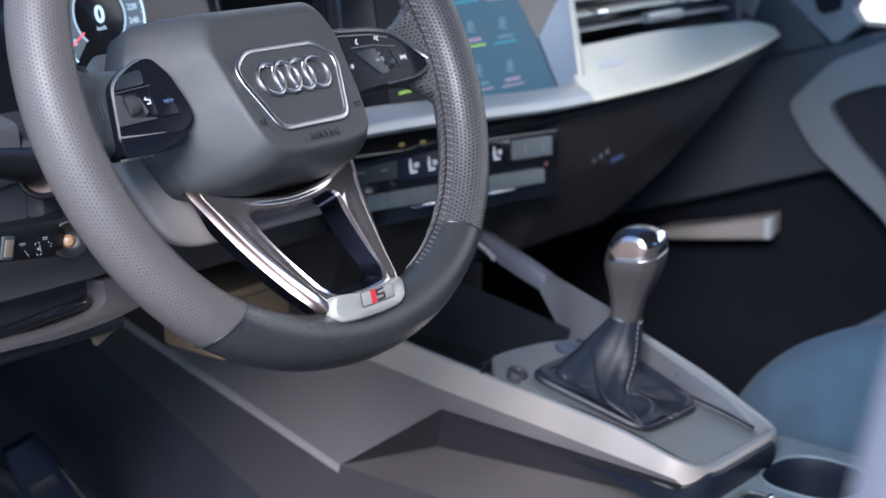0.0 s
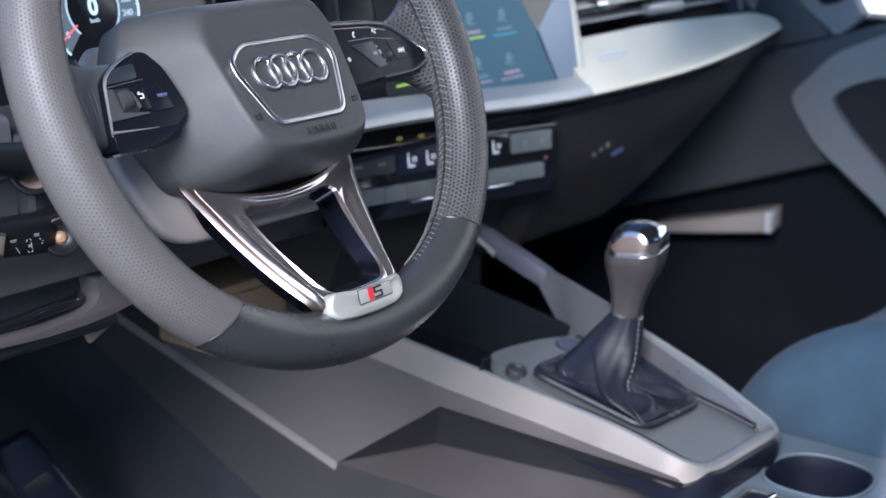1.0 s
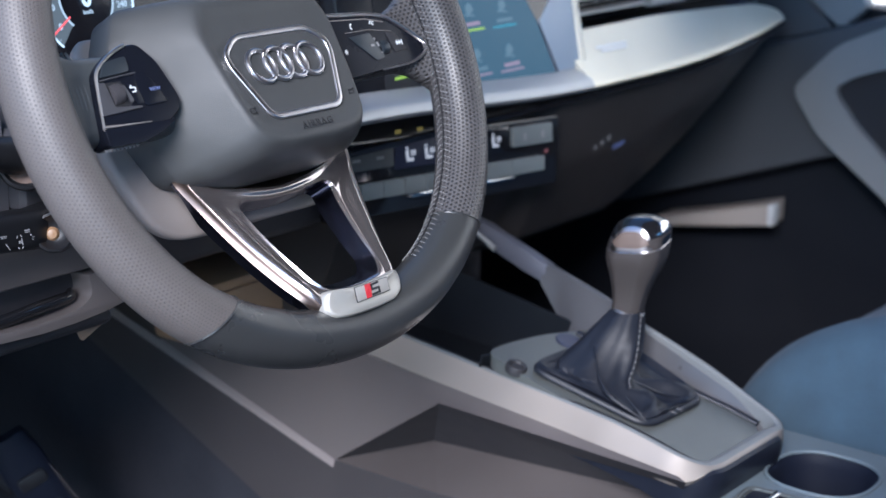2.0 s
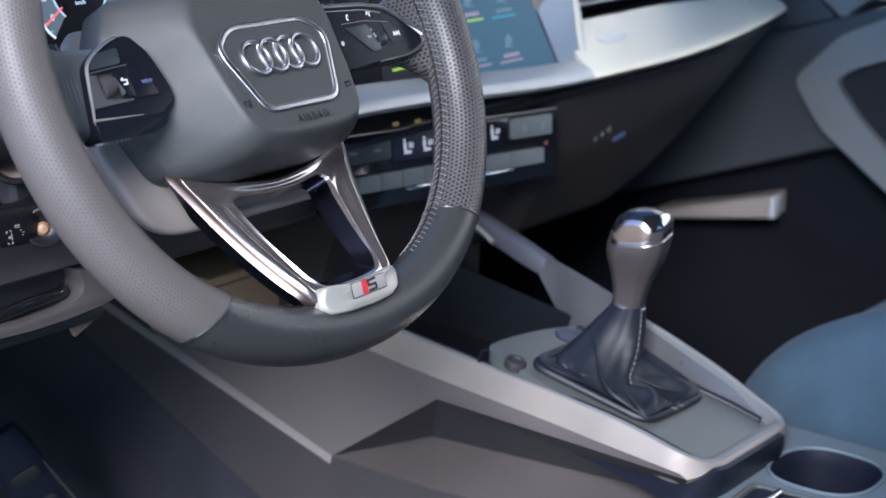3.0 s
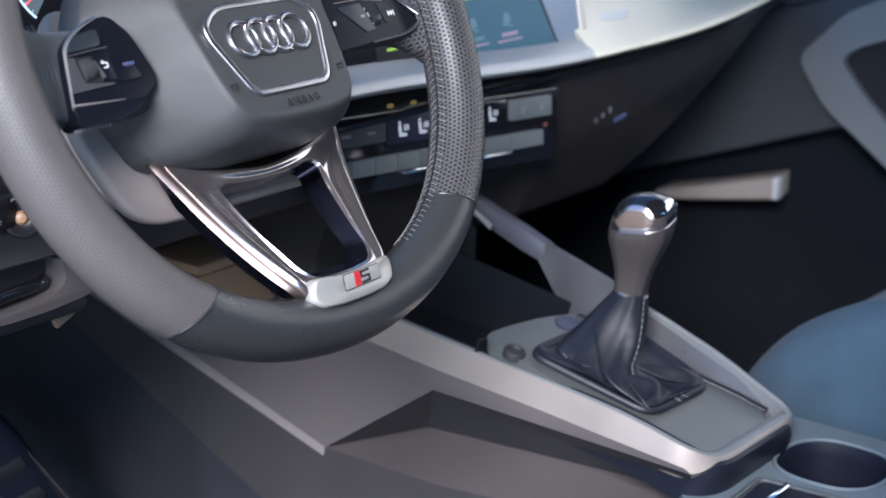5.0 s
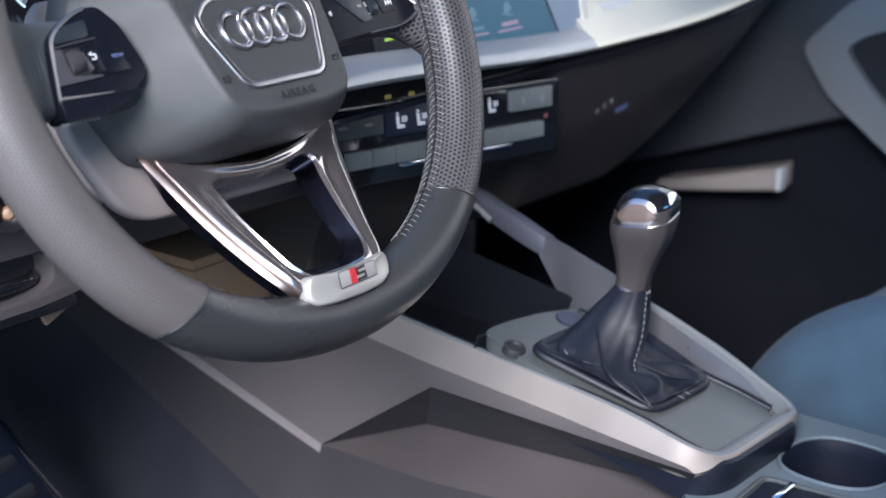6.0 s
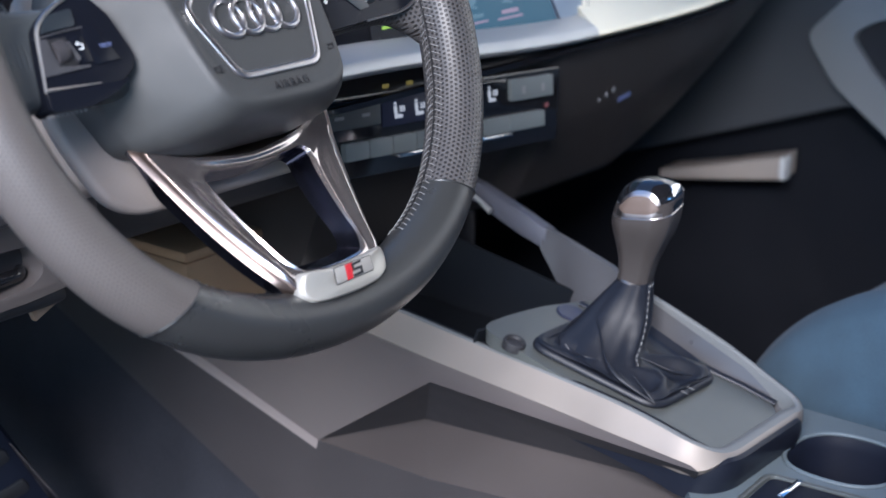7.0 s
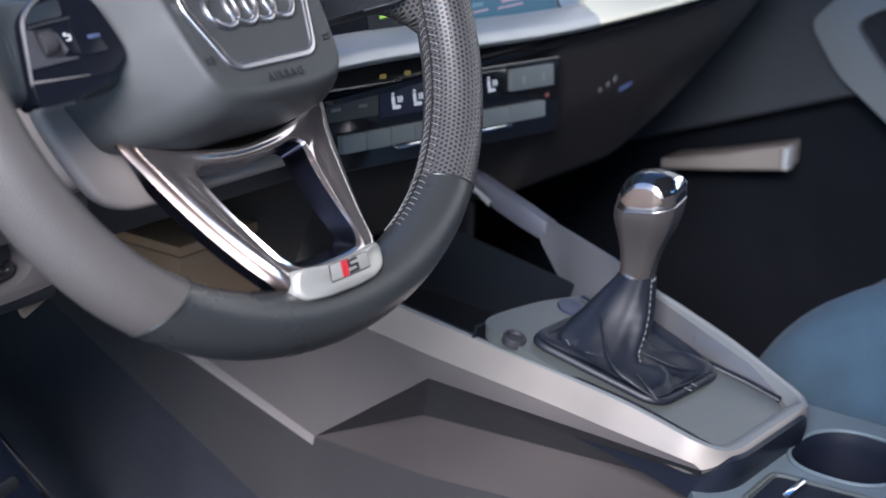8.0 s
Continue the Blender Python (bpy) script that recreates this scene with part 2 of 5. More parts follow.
def loft(rings, closed=True, caps=True, loop=False, uv=None):
    """Skin over rings of equal length. closed: each ring is a loop; loop: the last ring meets the first."""
    bm = bmesh.new()
    vs = [[bm.verts.new(p) for p in r] for r in rings]
    n = len(rings[0])
    lay = bm.loops.layers.uv.new("UVMap") if uv else None
    last = len(rings) if loop else len(rings) - 1
    for i in range(last):
        a, b = vs[i], vs[(i + 1) % len(rings)]
        for j in range(n if closed else n - 1):
            k = (j + 1) % n
            try:
                f = bm.faces.new((a[j], a[k], b[k], b[j]))
            except ValueError:
                continue
            if lay:
                ids = ((i, j), (i, j + 1), (i + 1, j + 1), (i + 1, j))
                for lp, (p, q) in zip(f.loops, ids):
                    lp[lay].uv = uv(p, q)
    if caps and closed and not loop:
        for r in (vs[0], vs[-1]):
            try:
                bm.faces.new(r)
            except ValueError:
                pass
    return bm


def prism(poly, m=Matrix(), depth=0.01, bevel=0.0, seg=2):
    """A polygon in x, y, drawn out from z = 0 to z = depth, then placed by m."""
    bm = bmesh.new()
    lo = [bm.verts.new((x, y, 0)) for x, y in poly]
    hi = [bm.verts.new((x, y, depth)) for x, y in poly]
    bm.faces.new(lo)
    bm.faces.new(hi)
    for i in range(len(poly)):
        k = (i + 1) % len(poly)
        bm.faces.new((lo[i], lo[k], hi[k], hi[i]))
    bmesh.ops.recalc_face_normals(bm, faces=bm.faces)
    if bevel:
        bevelled(bm, bevel, seg)
    return moved(bm, m)


def rounded(poly, r, seg=5):
    """Round the corners of a polygon."""
    out = []
    n = len(poly)
    for i in range(n):
        p, a, b = Vector(poly[i]), Vector(poly[i - 1]), Vector(poly[(i + 1) % n])
        da, db = (a - p), (b - p)
        d = min(r, da.length * 0.48, db.length * 0.48)
        s, e = p + da.normalized() * d, p + db.normalized() * d
        for k in range(seg + 1):
            t = k / seg
            q = s.lerp(p, t).lerp(p.lerp(e, t), t)
            out.append((q.x, q.y))
    return out


def rounded3(pts, r, seg=5, closed=True):
    out = []
    n = len(pts)
    for i in range(n):
        p = Vector(pts[i])
        if not closed and i in (0, n - 1):
            out.append(p)
            continue
        a, b = Vector(pts[i - 1]), Vector(pts[(i + 1) % n])
        da, db = a - p, b - p
        d = min(r, da.length * 0.48, db.length * 0.48)
        s, e = p + da.normalized() * d, p + db.normalized() * d
        for k in range(seg + 1):
            t = k / seg
            out.append(s.lerp(p, t).lerp(p.lerp(e, t), t))
    return out


def tube(path, profile, closed=False, up=(0, 0, 1), caps=True):
    """Draws a profile (pairs: sideways, up) along a path. profile may be a function of the position 0..1."""
    pts = [Vector(p) for p in path]
    n = len(pts)
    rings = []
    for i, p in enumerate(pts):
        a = pts[i - 1] if (closed or i > 0) else p
        b = pts[(i + 1) % n] if (closed or i < n - 1) else p
        t = (b - a).normalized()
        side = t.cross(Vector(up)).normalized()
        top = side.cross(t).normalized()
        prof = profile(i / max(1, n - 1)) if callable(profile) else profile
        rings.append([p + side * u + top * v for u, v in prof])
    return loft(rings, True, caps, closed)


def circle(r, n=12, ry=None):
    return [(r * math.cos(2 * math.pi * k / n), (ry or r) * math.sin(2 * math.pi * k / n)) for k in range(n)]


def ring_path(cx, cy, cz, r, n=40):
    return [(cx + r * math.cos(2 * math.pi * k / n), cy + r * math.sin(2 * math.pi * k / n), cz) for k in range(n)]


def turned(profile, n=32, m=Matrix(), caps=True):
    """A body of revolution about z from pairs of radius, height."""
    rings = [[(r * math.cos(2 * math.pi * k / n), r * math.sin(2 * math.pi * k / n), z) for k in range(n)]
             for r, z in profile]
    return moved(loft(rings, caps=caps), m)


def letters(text, size, depth=0.0002, bold=0.0, space=1.0):
    """Text as a mesh in the x-y plane, centred."""
    cu = bpy.data.curves.new("tmp_text", "FONT")
    cu.body, cu.size, cu.extrude, cu.offset = text, size, depth, bold
    cu.align_x, cu.align_y = "CENTER", "CENTER"
    cu.resolution_u, cu.space_character = 3, space
    ob = bpy.data.objects.new("tmp_text", cu)
    scene.collection.objects.link(ob)
    me = bpy.data.meshes.new_from_object(ob.evaluated_get(bpy.context.evaluated_depsgraph_get()))
    bpy.data.objects.remove(ob)
    bpy.data.curves.remove(cu)
    bm = bmesh.new()
    bm.from_mesh(me)
    bpy.data.meshes.remove(me)
    return bm


def lerp(a, b, t):
    return a + (b - a) * t


# ---- setting ----
bm = bmesh.new()
bmesh.ops.create_grid(bm, x_segments=8, y_segments=8, size=400, matrix=pose(0, 0, -0.32))
solo("ground", bm, ASPHALT, "unseen ground around the parked car, toned to bounce warm light", "ground", "structure")
solo("floor", box(-0.46, 1.08, -1.35, 0.62, -0.06, 0.0, 0.004), CARPET, "dark carpeted car floor", "floor", "structure")
solo("wall_front", box(-0.5, 1.1, 0.62, 0.68, -0.06, 0.68, 0.004), CARPET, "dark bulkhead behind the dashboard", "wall", "structure")
solo("wall_rear", box(-0.5, 1.1, -1.45, -1.35, -0.06, 0.75, 0.01), DARK, "dark rear bulkhead of the cabin", "wall", "structure")
# Unseen panel, added to keep sun off the pedals and footwell.
solo("wall_left", box(-0.50, -0.46, 0.34, 0.62, -0.06, 0.62, 0.01), DARK, "unseen panel added to shade the footwell", "wall", "structure")
# Unseen roof; height and black set how far sun and bounce reach inside.
roof = box(-0.40, 1.0, -1.45, 0.08, 1.15, 1.19, 0.015)
solo("ceiling", roof, LINING, "unseen black roof lining", "ceiling", "structure")
# Added wall; a bright surface for the dash decor to reflect.
solo("backdrop", box(4.2, 4.5, -5.0, 7.0, -0.32, 3.3), CREAM, "added cream wall past the far window, reflected in the decor", "wall", "structure")
# Unseen wall, added to cut the light that comes from behind.
solo("wall_rear_left", box(-0.56, -0.50, -1.45, -0.80, -0.12, 0.66, 0.02), DARK, "unseen wall added to block light from behind left", "wall", "structure")
# Sill top raised, out of view, to keep sun off the footwell.
solo("trim_sill", box(-0.56, -0.46, -1.4, 0.62, -0.12, 0.15, 0.03), DARK, "black door sill trim", "trim", "structure")


def pillar(path, label):
    bm = tube(path, rounded([(-0.03, -0.025), (0.03, -0.025), (0.03, 0.025), (-0.03, 0.025)], 0.015, 3))
    return solo("trim_pillar", bm, PILLAR, label, "pillar", "structure")


pillar([(1.03, 0.62, 0.60), (1.0, 0.42, 0.72), (0.97, 0.20, 0.96), (0.93, 0.06, 1.16)], "grey windscreen pillar trim")
pillar([(-0.5, 0.62, 0.60), (-0.47, 0.42, 0.72), (-0.43, 0.22, 0.96), (-0.38, 0.06, 1.16)], "grey windscreen pillar trim")
# Unseen left pillar, added with the rear-left wall to block light.
pillar([(-0.55, -0.86, 0.2), (-0.54, -0.86, 0.66), (-0.50, -0.86, 0.95), (-0.40, -0.86, 1.16)], "grey centre pillar trim")
pillar([(1.07, -0.95, 0.5), (1.04, -0.95, 0.75), (0.96, -0.95, 1.16)], "grey centre pillar trim")

# ---- steering wheel ----
WHEEL = pose(0, 0, 0.66, 65.56, 0, 0.225)
wheel = thing("steering_wheel", WHEEL, "black leather sports steering wheel with chrome lower spoke", "steering wheel")
RIM_R, RIM_A, RIM_B = 0.1665, 0.0165, 0.0175
SEAM_L, SEAM_R = 232.0, -46.5


def rim_centre(deg):
    a = radians(deg)
    x, y = RIM_R * math.cos(a), RIM_R * math.sin(a)
    if y < -0.10:
        y += 0.0065 * ((-y - 0.10) / 0.0665) ** 2
    return Vector((x, y, 0))


def rim_ring(deg, n=28, grow=1.0):
    p = rim_centre(deg)
    t = (rim_centre(deg + 0.5) - rim_centre(deg - 0.5)).normalized()
    out = Vector((t.y, -t.x, 0))
    return [p + out * (RIM_A * grow * math.cos(2 * math.pi * k / n)) + Vector((0, 0, RIM_B * grow * math.sin(2 * math.pi * k / n)))
            for k in range(n)]


def rim_section(name, a0, a1, mat, label, n=28, grow=1.0, lean0=0.0, lean1=0.0):
    steps = max(6, int(abs(a1 - a0) / 2))
    degs = [lerp(a0, a1, i / steps) for i in range(steps + 1)]
    arc = [0.0]
    for i in range(steps):
        arc.append(arc[-1] + (rim_centre(degs[i + 1]) - rim_centre(degs[i])).length)
    girth = 2 * math.pi * RIM_A
    rows = []
    for i, d in enumerate(degs):
        lean = lean0 * max(0.0, 1 - i / 4) + lean1 * max(0.0, 1 - (steps - i) / 4)
        rows.append([rim_ring(d - lean * math.cos(2 * math.pi * k / n), n, grow)[k] for k in range(n)])
    bm = loft(rows, uv=lambda i, j: (arc[i], girth * j / n))
    return part(name, bm, mat, wheel, label)


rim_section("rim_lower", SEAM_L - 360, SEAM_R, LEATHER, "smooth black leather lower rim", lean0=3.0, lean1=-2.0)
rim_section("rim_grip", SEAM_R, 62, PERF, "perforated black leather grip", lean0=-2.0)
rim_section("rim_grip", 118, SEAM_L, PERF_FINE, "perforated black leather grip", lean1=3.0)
rim_section("rim_upper", 62, 118, LEATHER, "smooth black leather upper rim")
for d in (SEAM_L, SEAM_R, 62, 118):
    lean = 3.0 if d == SEAM_L else (-2.0 if d == SEAM_R else 0)
    pts = []
    for k in range(28):
        c = math.cos(2 * math.pi * k / 28)
        pts.append(rim_ring(d - lean * c, 28, 1.012)[k])
    part("seam", tube(pts, circle(0.0007, 6), True, up=(0.3, 0.2, 1)), LEATHER, wheel, "raised leather seam")

# cross stitches along the inner side of the rim
def on_rim(deg, ang):
    p = rim_centre(deg)
    t = (rim_centre(deg + 0.5) - rim_centre(deg - 0.5)).normalized()
    out = Vector((t.y, -t.x, 0))
    return p + out * (RIM_A * 1.015 * math.cos(ang)) + Vector((0, 0, RIM_B * 1.015 * math.sin(ang)))


for d0, d1 in ((-64, 30), (150, 240)):
    bm = bmesh.new()
    for i in range(56):
        d = lerp(d0, d1, i / 55)
        for lo, hi, s in ((203, 184, 0.55), (180, 163, -0.55)):
            p0, p1 = on_rim(d - s, radians(lo)), on_rim(d + s, radians(hi))
            mid = on_rim(d, radians((lo + hi) / 2))
            join(bm, tube([p0, mid + (mid - rim_centre(d)) * 0.03, p1], circle(0.00022, 5), up=(0.2, 0.1, 1)))
    tagged(part("stitching", bm, THREAD, wheel, "pale grey cross stitching"), kind="stuff")
    groove = [on_rim(lerp(d0, d1, i / 60), radians(182)) for i in range(61)]
    part("rim_seam", tube(groove, circle(0.0006, 5), up=(0.2, 0.1, 1)), INK, wheel)


# airbag cover: a planar face with flat sloping flanks and softened edges
def hub_ring(hwt, hwb, top, bot, w, r, lean, rise, belly):
    hwm = lerp(hwb, hwt, belly)
    poly = [(-hwb, bot + rise), (-hwb * 0.5, bot + rise * 0.28), (hwb * 0.5, bot + rise * 0.28), (hwb, bot + rise), (hwm, -0.022), (hwt, lerp(bot, top, 0.80)), (hwt * 0.86, top), (-hwt * 0.86, top), (-hwt, lerp(bot, top, 0.80)), (-hwm, -0.022)]
    return [(x, y, w - lean * (y + 0.034)) for x, y in rounded(poly, r, 8)]


HUB = [(-0.042, 0.092, 0.0725, 0.047, -0.065, 0.008, 0.0, 0.0140, 0.72), (-0.0262, 0.0915, 0.0720, 0.049, -0.0665, 0.008, 0.0, 0.0140, 0.72),
       (-0.0240, 0.0895, 0.0705, 0.0488, -0.0665, 0.009, 0.0, 0.0130, 0.70), (-0.0100, 0.0770, 0.0620, 0.0478, -0.0640, 0.012, 0.06, 0.0090, 0.60),
       (0.0040, 0.0658, 0.0528, 0.0462, -0.0600, 0.015, 0.13, 0.0070, 0.52), (0.0120, 0.0598, 0.0475, 0.0446, -0.0562, 0.015, 0.17, 0.0060, 0.50),
       (0.0165, 0.0567, 0.0450, 0.0425, -0.0530, 0.014, 0.19, 0.0060, 0.50), (0.0190, 0.0547, 0.0434, 0.0402, -0.0508, 0.014, 0.20, 0.0055, 0.50),
       (0.0200, 0.0526, 0.0416, 0.0377, -0.0486, 0.014, 0.20, 0.0054, 0.50), (0.0198, 0.0503, 0.0408, 0.0350, -0.0461, 0.0135, 0.20, 0.0050, 0.50),
       (0.0190, 0.0475, 0.0380, 0.0320, -0.0432, 0.012, 0.20, 0.0045, 0.50), (0.0184, 0.0445, 0.0350, 0.0290, -0.0400, 0.011, 0.20, 0.004, 0.50),
       (0.0183, 0.025, 0.018, 0.015, -0.022, 0.008, 0.20, 0.002, 0.50)]
hub = part("airbag_cover", loft([hub_ring(a, b, c, d, w, r, l, e, f) for w, a, b, c, d, r, l, e, f in HUB]), AIRBAG, wheel,
           "soft grey airbag cover", smooth=60)


def face_w(v, lift=0.0):
    return 0.0187 - 0.20 * (v + 0.034) + lift


SHIELD = [(-0.0300, 0.0165), (0.0300, 0.0165), (0.0415, 0.0070), (0.0415, -0.0005), (0.0285, -0.0335), (-0.0285, -0.0335),
          (-0.0415, -0.0005), (-0.0415, 0.0070)]
out = rounded(SHIELD, 0.007, 5)
ring = [(x, y, face_w(y, 0.0008)) for x, y in out]
part("emblem_frame", tube(ring, rounded([(-0.0019, -0.0014), (0.0019, -0.0014), (0.0019, 0.0010), (-0.0019, 0.0010)], 0.0013, 4),
     True), RINGS, wheel, "chrome emblem surround")
plate = loft([[(x * 0.97, y * 0.97, face_w(y * 0.97, -0.002)) for x, y in out], [(x * 0.97, y * 0.97, face_w(y * 0.97, 0.0007)) for x, y in out]])
emblem = part("emblem_plate", plate, AIRBAG, wheel)
for i in range(4):
    cx = -0.0196 + 0.01307 * i
    path = [(x, y, face_w(y, 0.0016 + 0.0003 * (i % 2))) for x, y, _ in ring_path(cx, -0.0030, 0, 0.0097, 36)]
    part("ring", tube(path, circle(0.0016, 10), True), RINGS, emblem, "chrome ring")
txt = moved(letters("AIRBAG", 0.0062, 0.0002, space=1.25), Matrix.Translation((0.001, -0.0418, face_w(-0.0418, 0.0022))) @ pose(0, 0, 0, -11))
part("lettering", txt, INK, hub, "debossed dark lettering")
for sx in (-1, 1):
    bm = bmesh.new()
    for dx, dy, w, h in ((0, 0.0012, 0.005, 0.0006), (0, -0.0012, 0.005, 0.0006), (-0.0022, 0, 0.0006, 0.003), (0.0018, 0, 0.0006, 0.0042)):
        box(sx * 0.0415 + dx - w / 2, sx * 0.0415 + dx + w / 2, -0.0275 + dy - h / 2, -0.0275 + dy + h / 2, 0, 0.0004, bm=bm)
    moved(bm, Matrix.Translation((0, 0, face_w(-0.0275, 0.0010))))
    part("horn_symbol", bm, INK, hub)


# horizontal spokes with switch pods
POD_R = [(0.060, 0.0245), (0.0653, 0.0238), (0.100, 0.0218), (0.118, 0.0188), (0.136, 0.0080), (0.1505, -0.0028), (0.1518, -0.0068),
         (0.1420, -0.0112), (0.131, -0.0138), (0.102, -0.0150), (0.070, -0.0168), (0.060, -0.0178)]
POD_L = [(-0.0985, 0.0236), (-0.1060, 0.0215), (-0.1165, 0.0165), (-0.1232, 0.0110), (-0.1262, -0.0040), (-0.1290, -0.0185),
         (-0.1292, -0.0282), (-0.1063, -0.0288), (-0.0905, -0.0250), (-0.0735, -0.0150), (-0.0712, -0.0100), (-0.0724, -0.0045), (-0.0793, 0.0133), (-0.0895, 0.0240)]


def pod(sx):
    face, w = (POD_R, -0.0035) if sx > 0 else (POD_L, -0.0020)
    rings = []
    for t in range(15):
        k = t / 14
        u = lerp(0.062, 0.162, k)
        wide = max(0, (k - 0.62) / 0.38) ** 2
        top = lerp(0.021, 0.024, k) + 0.016 * wide
        bot = lerp(-0.027, -0.024, k) - 0.014 * wide
        zt = lerp(-0.012, -0.005, k) + 0.014 * wide
        zb = lerp(-0.036, -0.016, k)
        if sx > 0:
            top, bot = lerp(0.0255, 0.0200, k) + 0.028 * wide, lerp(-0.0180, -0.0150, k) - 0.030 * wide
            zt = lerp(-0.014, -0.009, k) + 0.016 * wide
        rings.append([(sx * u, y, z) for y, z in rounded([(bot, zb), (top, zb), (top, zt), (bot, zt)], 0.009, 5)])
    part("spoke", loft(rings, uv=lambda i, j: (rings[i][j % len(rings[i])][0], rings[i][j % len(rings[i])][1])), SPOKEL if sx < 0 else PERF, wheel, "leather covered spoke", smooth=60)
    if sx < 0:
        # gathers in the leather beside the pod
        for q in range(9):
            u = lerp(0.1275, 0.1545, q / 8)
            k = (u - 0.062) / 0.1
            z = lerp(-0.012, -0.005, k) + 0.014 * max(0, (k - 0.62) / 0.38) ** 2
            part("rib", tube([(-u - 0.004 * (v / 0.026) ** 2, v, z - 0.0002 - 0.0016 * (v / 0.026) ** 2) for v in [lerp(-0.022, 0.026, j / 12) for j in range(13)]], [(x * 1.6, y) for x, y in circle(0.0006, 6)]), SPOKEL, wheel, "", 80)
    f = rounded(face, 0.004, 4)
    body = prism(f, Matrix.Translation((0, 0, w - 0.014)), 0.014, 0.0012, 3)
    p = part("switch_pod", body, PODB, wheel, "glossy dark switch pod")
    line = face[1:10] if sx > 0 else face[0:6]
    run = rounded3([(x, y, w + 0.0003) for x, y in line], 0.006, 5, False)
    part("pod_trim", tube(run, lambda t: circle(lerp(0.0014 if sx > 0 else 0.0010, 0.0007, max(0, t - 0.55) / 0.45), 8)), RINGS if sx > 0 else SATIN, p, "thin silver pod trim")
    return p, w


pr, w = pod(1)
part("button", prism(rounded([(0.079, 0.0085), (0.0995, 0.0095), (0.1075, -0.0075), (0.0985, -0.0085)], 0.001, 2), Matrix.Translation((0, 0, w)), 0.0008, 0.0003), PODG, pr, "dark volume button")
part("button", prism(rounded([(0.1145, 0.0085), (0.1230, 0.0075), (0.1310, -0.0045), (0.1185, -0.0055)], 0.001, 2), Matrix.Translation((0, 0, w)), 0.0008, 0.0003), DARK, pr, "dark skip button")
part("roller", moved(turned([(0.0005, -0.003), (0.0050, -0.003), (0.0056, 0), (0.0050, 0.003), (0.0005, 0.003)], 20), Matrix.Translation((0.1100, -0.001, w - 0.0025)) @ pose(0, 0, 0, 0, 90, 0)), PODG, pr, "ridged volume roller")


def marks(name, items, z, parent, mat, label=""):
    bm = bmesh.new()
    for x, y, ww, h, r in items:
        b = box(-ww / 2, ww / 2, -h / 2, h / 2, 0, 0.00025)
        join(bm, moved(b, Matrix.Translation((x, y, z)) @ pose(0, 0, 0, 0, 0, r)))
    return part(name, bm, mat, parent, label, smooth=0)


part("pod_line", tube([(0.0655, 0.0205, w + 0.0002), (0.100, 0.0185, w + 0.0002), (0.116, 0.0150, w + 0.0002)], circle(0.0004, 6)), SILVERP, pr)
part("pod_line", tube([(0.078, 0.0115, w + 0.0002), (0.100, 0.0115, w + 0.0002), (0.121, 0.0085, w + 0.0002)], circle(0.00025, 6)), SILVERP, pr)
marks("phone_symbol", [(0.0842, 0.0150, 0.0026, 0.0006, 75), (0.0848, 0.0136, 0.0013, 0.0008, -30), (0.0853, 0.0164, 0.0013, 0.0008, 30)], w + 0.0002, pr, PALE)
marks("voice_symbol", [(0.1035, 0.0160, 0.0026, 0.0008, 50), (0.1052, 0.0147, 0.0024, 0.0008, -50), (0.1062, 0.0162, 0.0018, 0.0007, 0)], w + 0.0002, pr, PALE)
marks("star_symbol", [(0.0735, -0.0002, 0.0032, 0.0006, r) for r in (0, 60, 120)], w + 0.0002, pr, PALE)
for x in (0.1215, 0.1240):
    part("skip_symbol", prism([(x, 0.0019), (x + 0.0024, 0.0003), (x, -0.0013)], Matrix.Translation((0, 0, w + 0.0010)), 0.0002), PALE, pr, "", 0)
marks("skip_symbol", [(0.1269, 0.0003, 0.0006, 0.0034, 0)], w + 0.0010, pr, PALE)
marks("volume_symbol", [(0.0985, 0.0012, 0.0034, 0.0016, 0), (0.1018, 0.0052, 0.0020, 0.0005, 0), (0.1018, 0.0052, 0.0005, 0.0020, 0), (0.1036, 0.0014, 0.0018, 0.0030, 20), (0.1052, -0.0042, 0.0020, 0.0005, 0)], w + 0.0010, pr, GREYMARK)

pl, w = pod(-1)
part("lower_lip", prism(rounded([(-0.1293, -0.0190), (-0.0850, -0.0200), (-0.0790, -0.0196), (-0.0905, -0.0252), (-0.1063, -0.0290), (-0.1293, -0.0284)], 0.002, 3), Matrix.Translation((0, 0, w - 0.001)), 0.0024, 0.0011, 3), PODB, pl, "dark lower lip")
part("lip_trim", tube([(-0.1290, -0.0176, w + 0.0004), (-0.1150, -0.0183, w + 0.0004), (-0.0960, -0.0190, w + 0.0002)], lambda t: circle(lerp(0.0008, 0.0002, t), 6)), SILVERP, pl, "thin silver line")
part("button", prism(rounded([(-0.1165, 0.0160), (-0.1005, 0.0178), (-0.1010, 0.0092), (-0.1222, 0.0080)], 0.002, 3), Matrix.Translation((0, 0, w)), 0.0012, 0.0006, 3), PODG, pl, "satin upper button")
part("button_edge", tube([(-0.1225, 0.0066, w + 0.0004), (-0.1100, 0.0075, w + 0.0006), (-0.0970, 0.0082, w + 0.0003)], circle(0.0005, 6)), FARWALL, pl, "thin grey edge")
part("button", prism(rounded([(-0.0985, 0.0080), (-0.0905, 0.0085), (-0.0800, -0.0100), (-0.0965, -0.0105)], 0.002, 3), Matrix.Translation((0, 0, w)), 0.0007, 0.0003), PODB, pl, "dark view button")
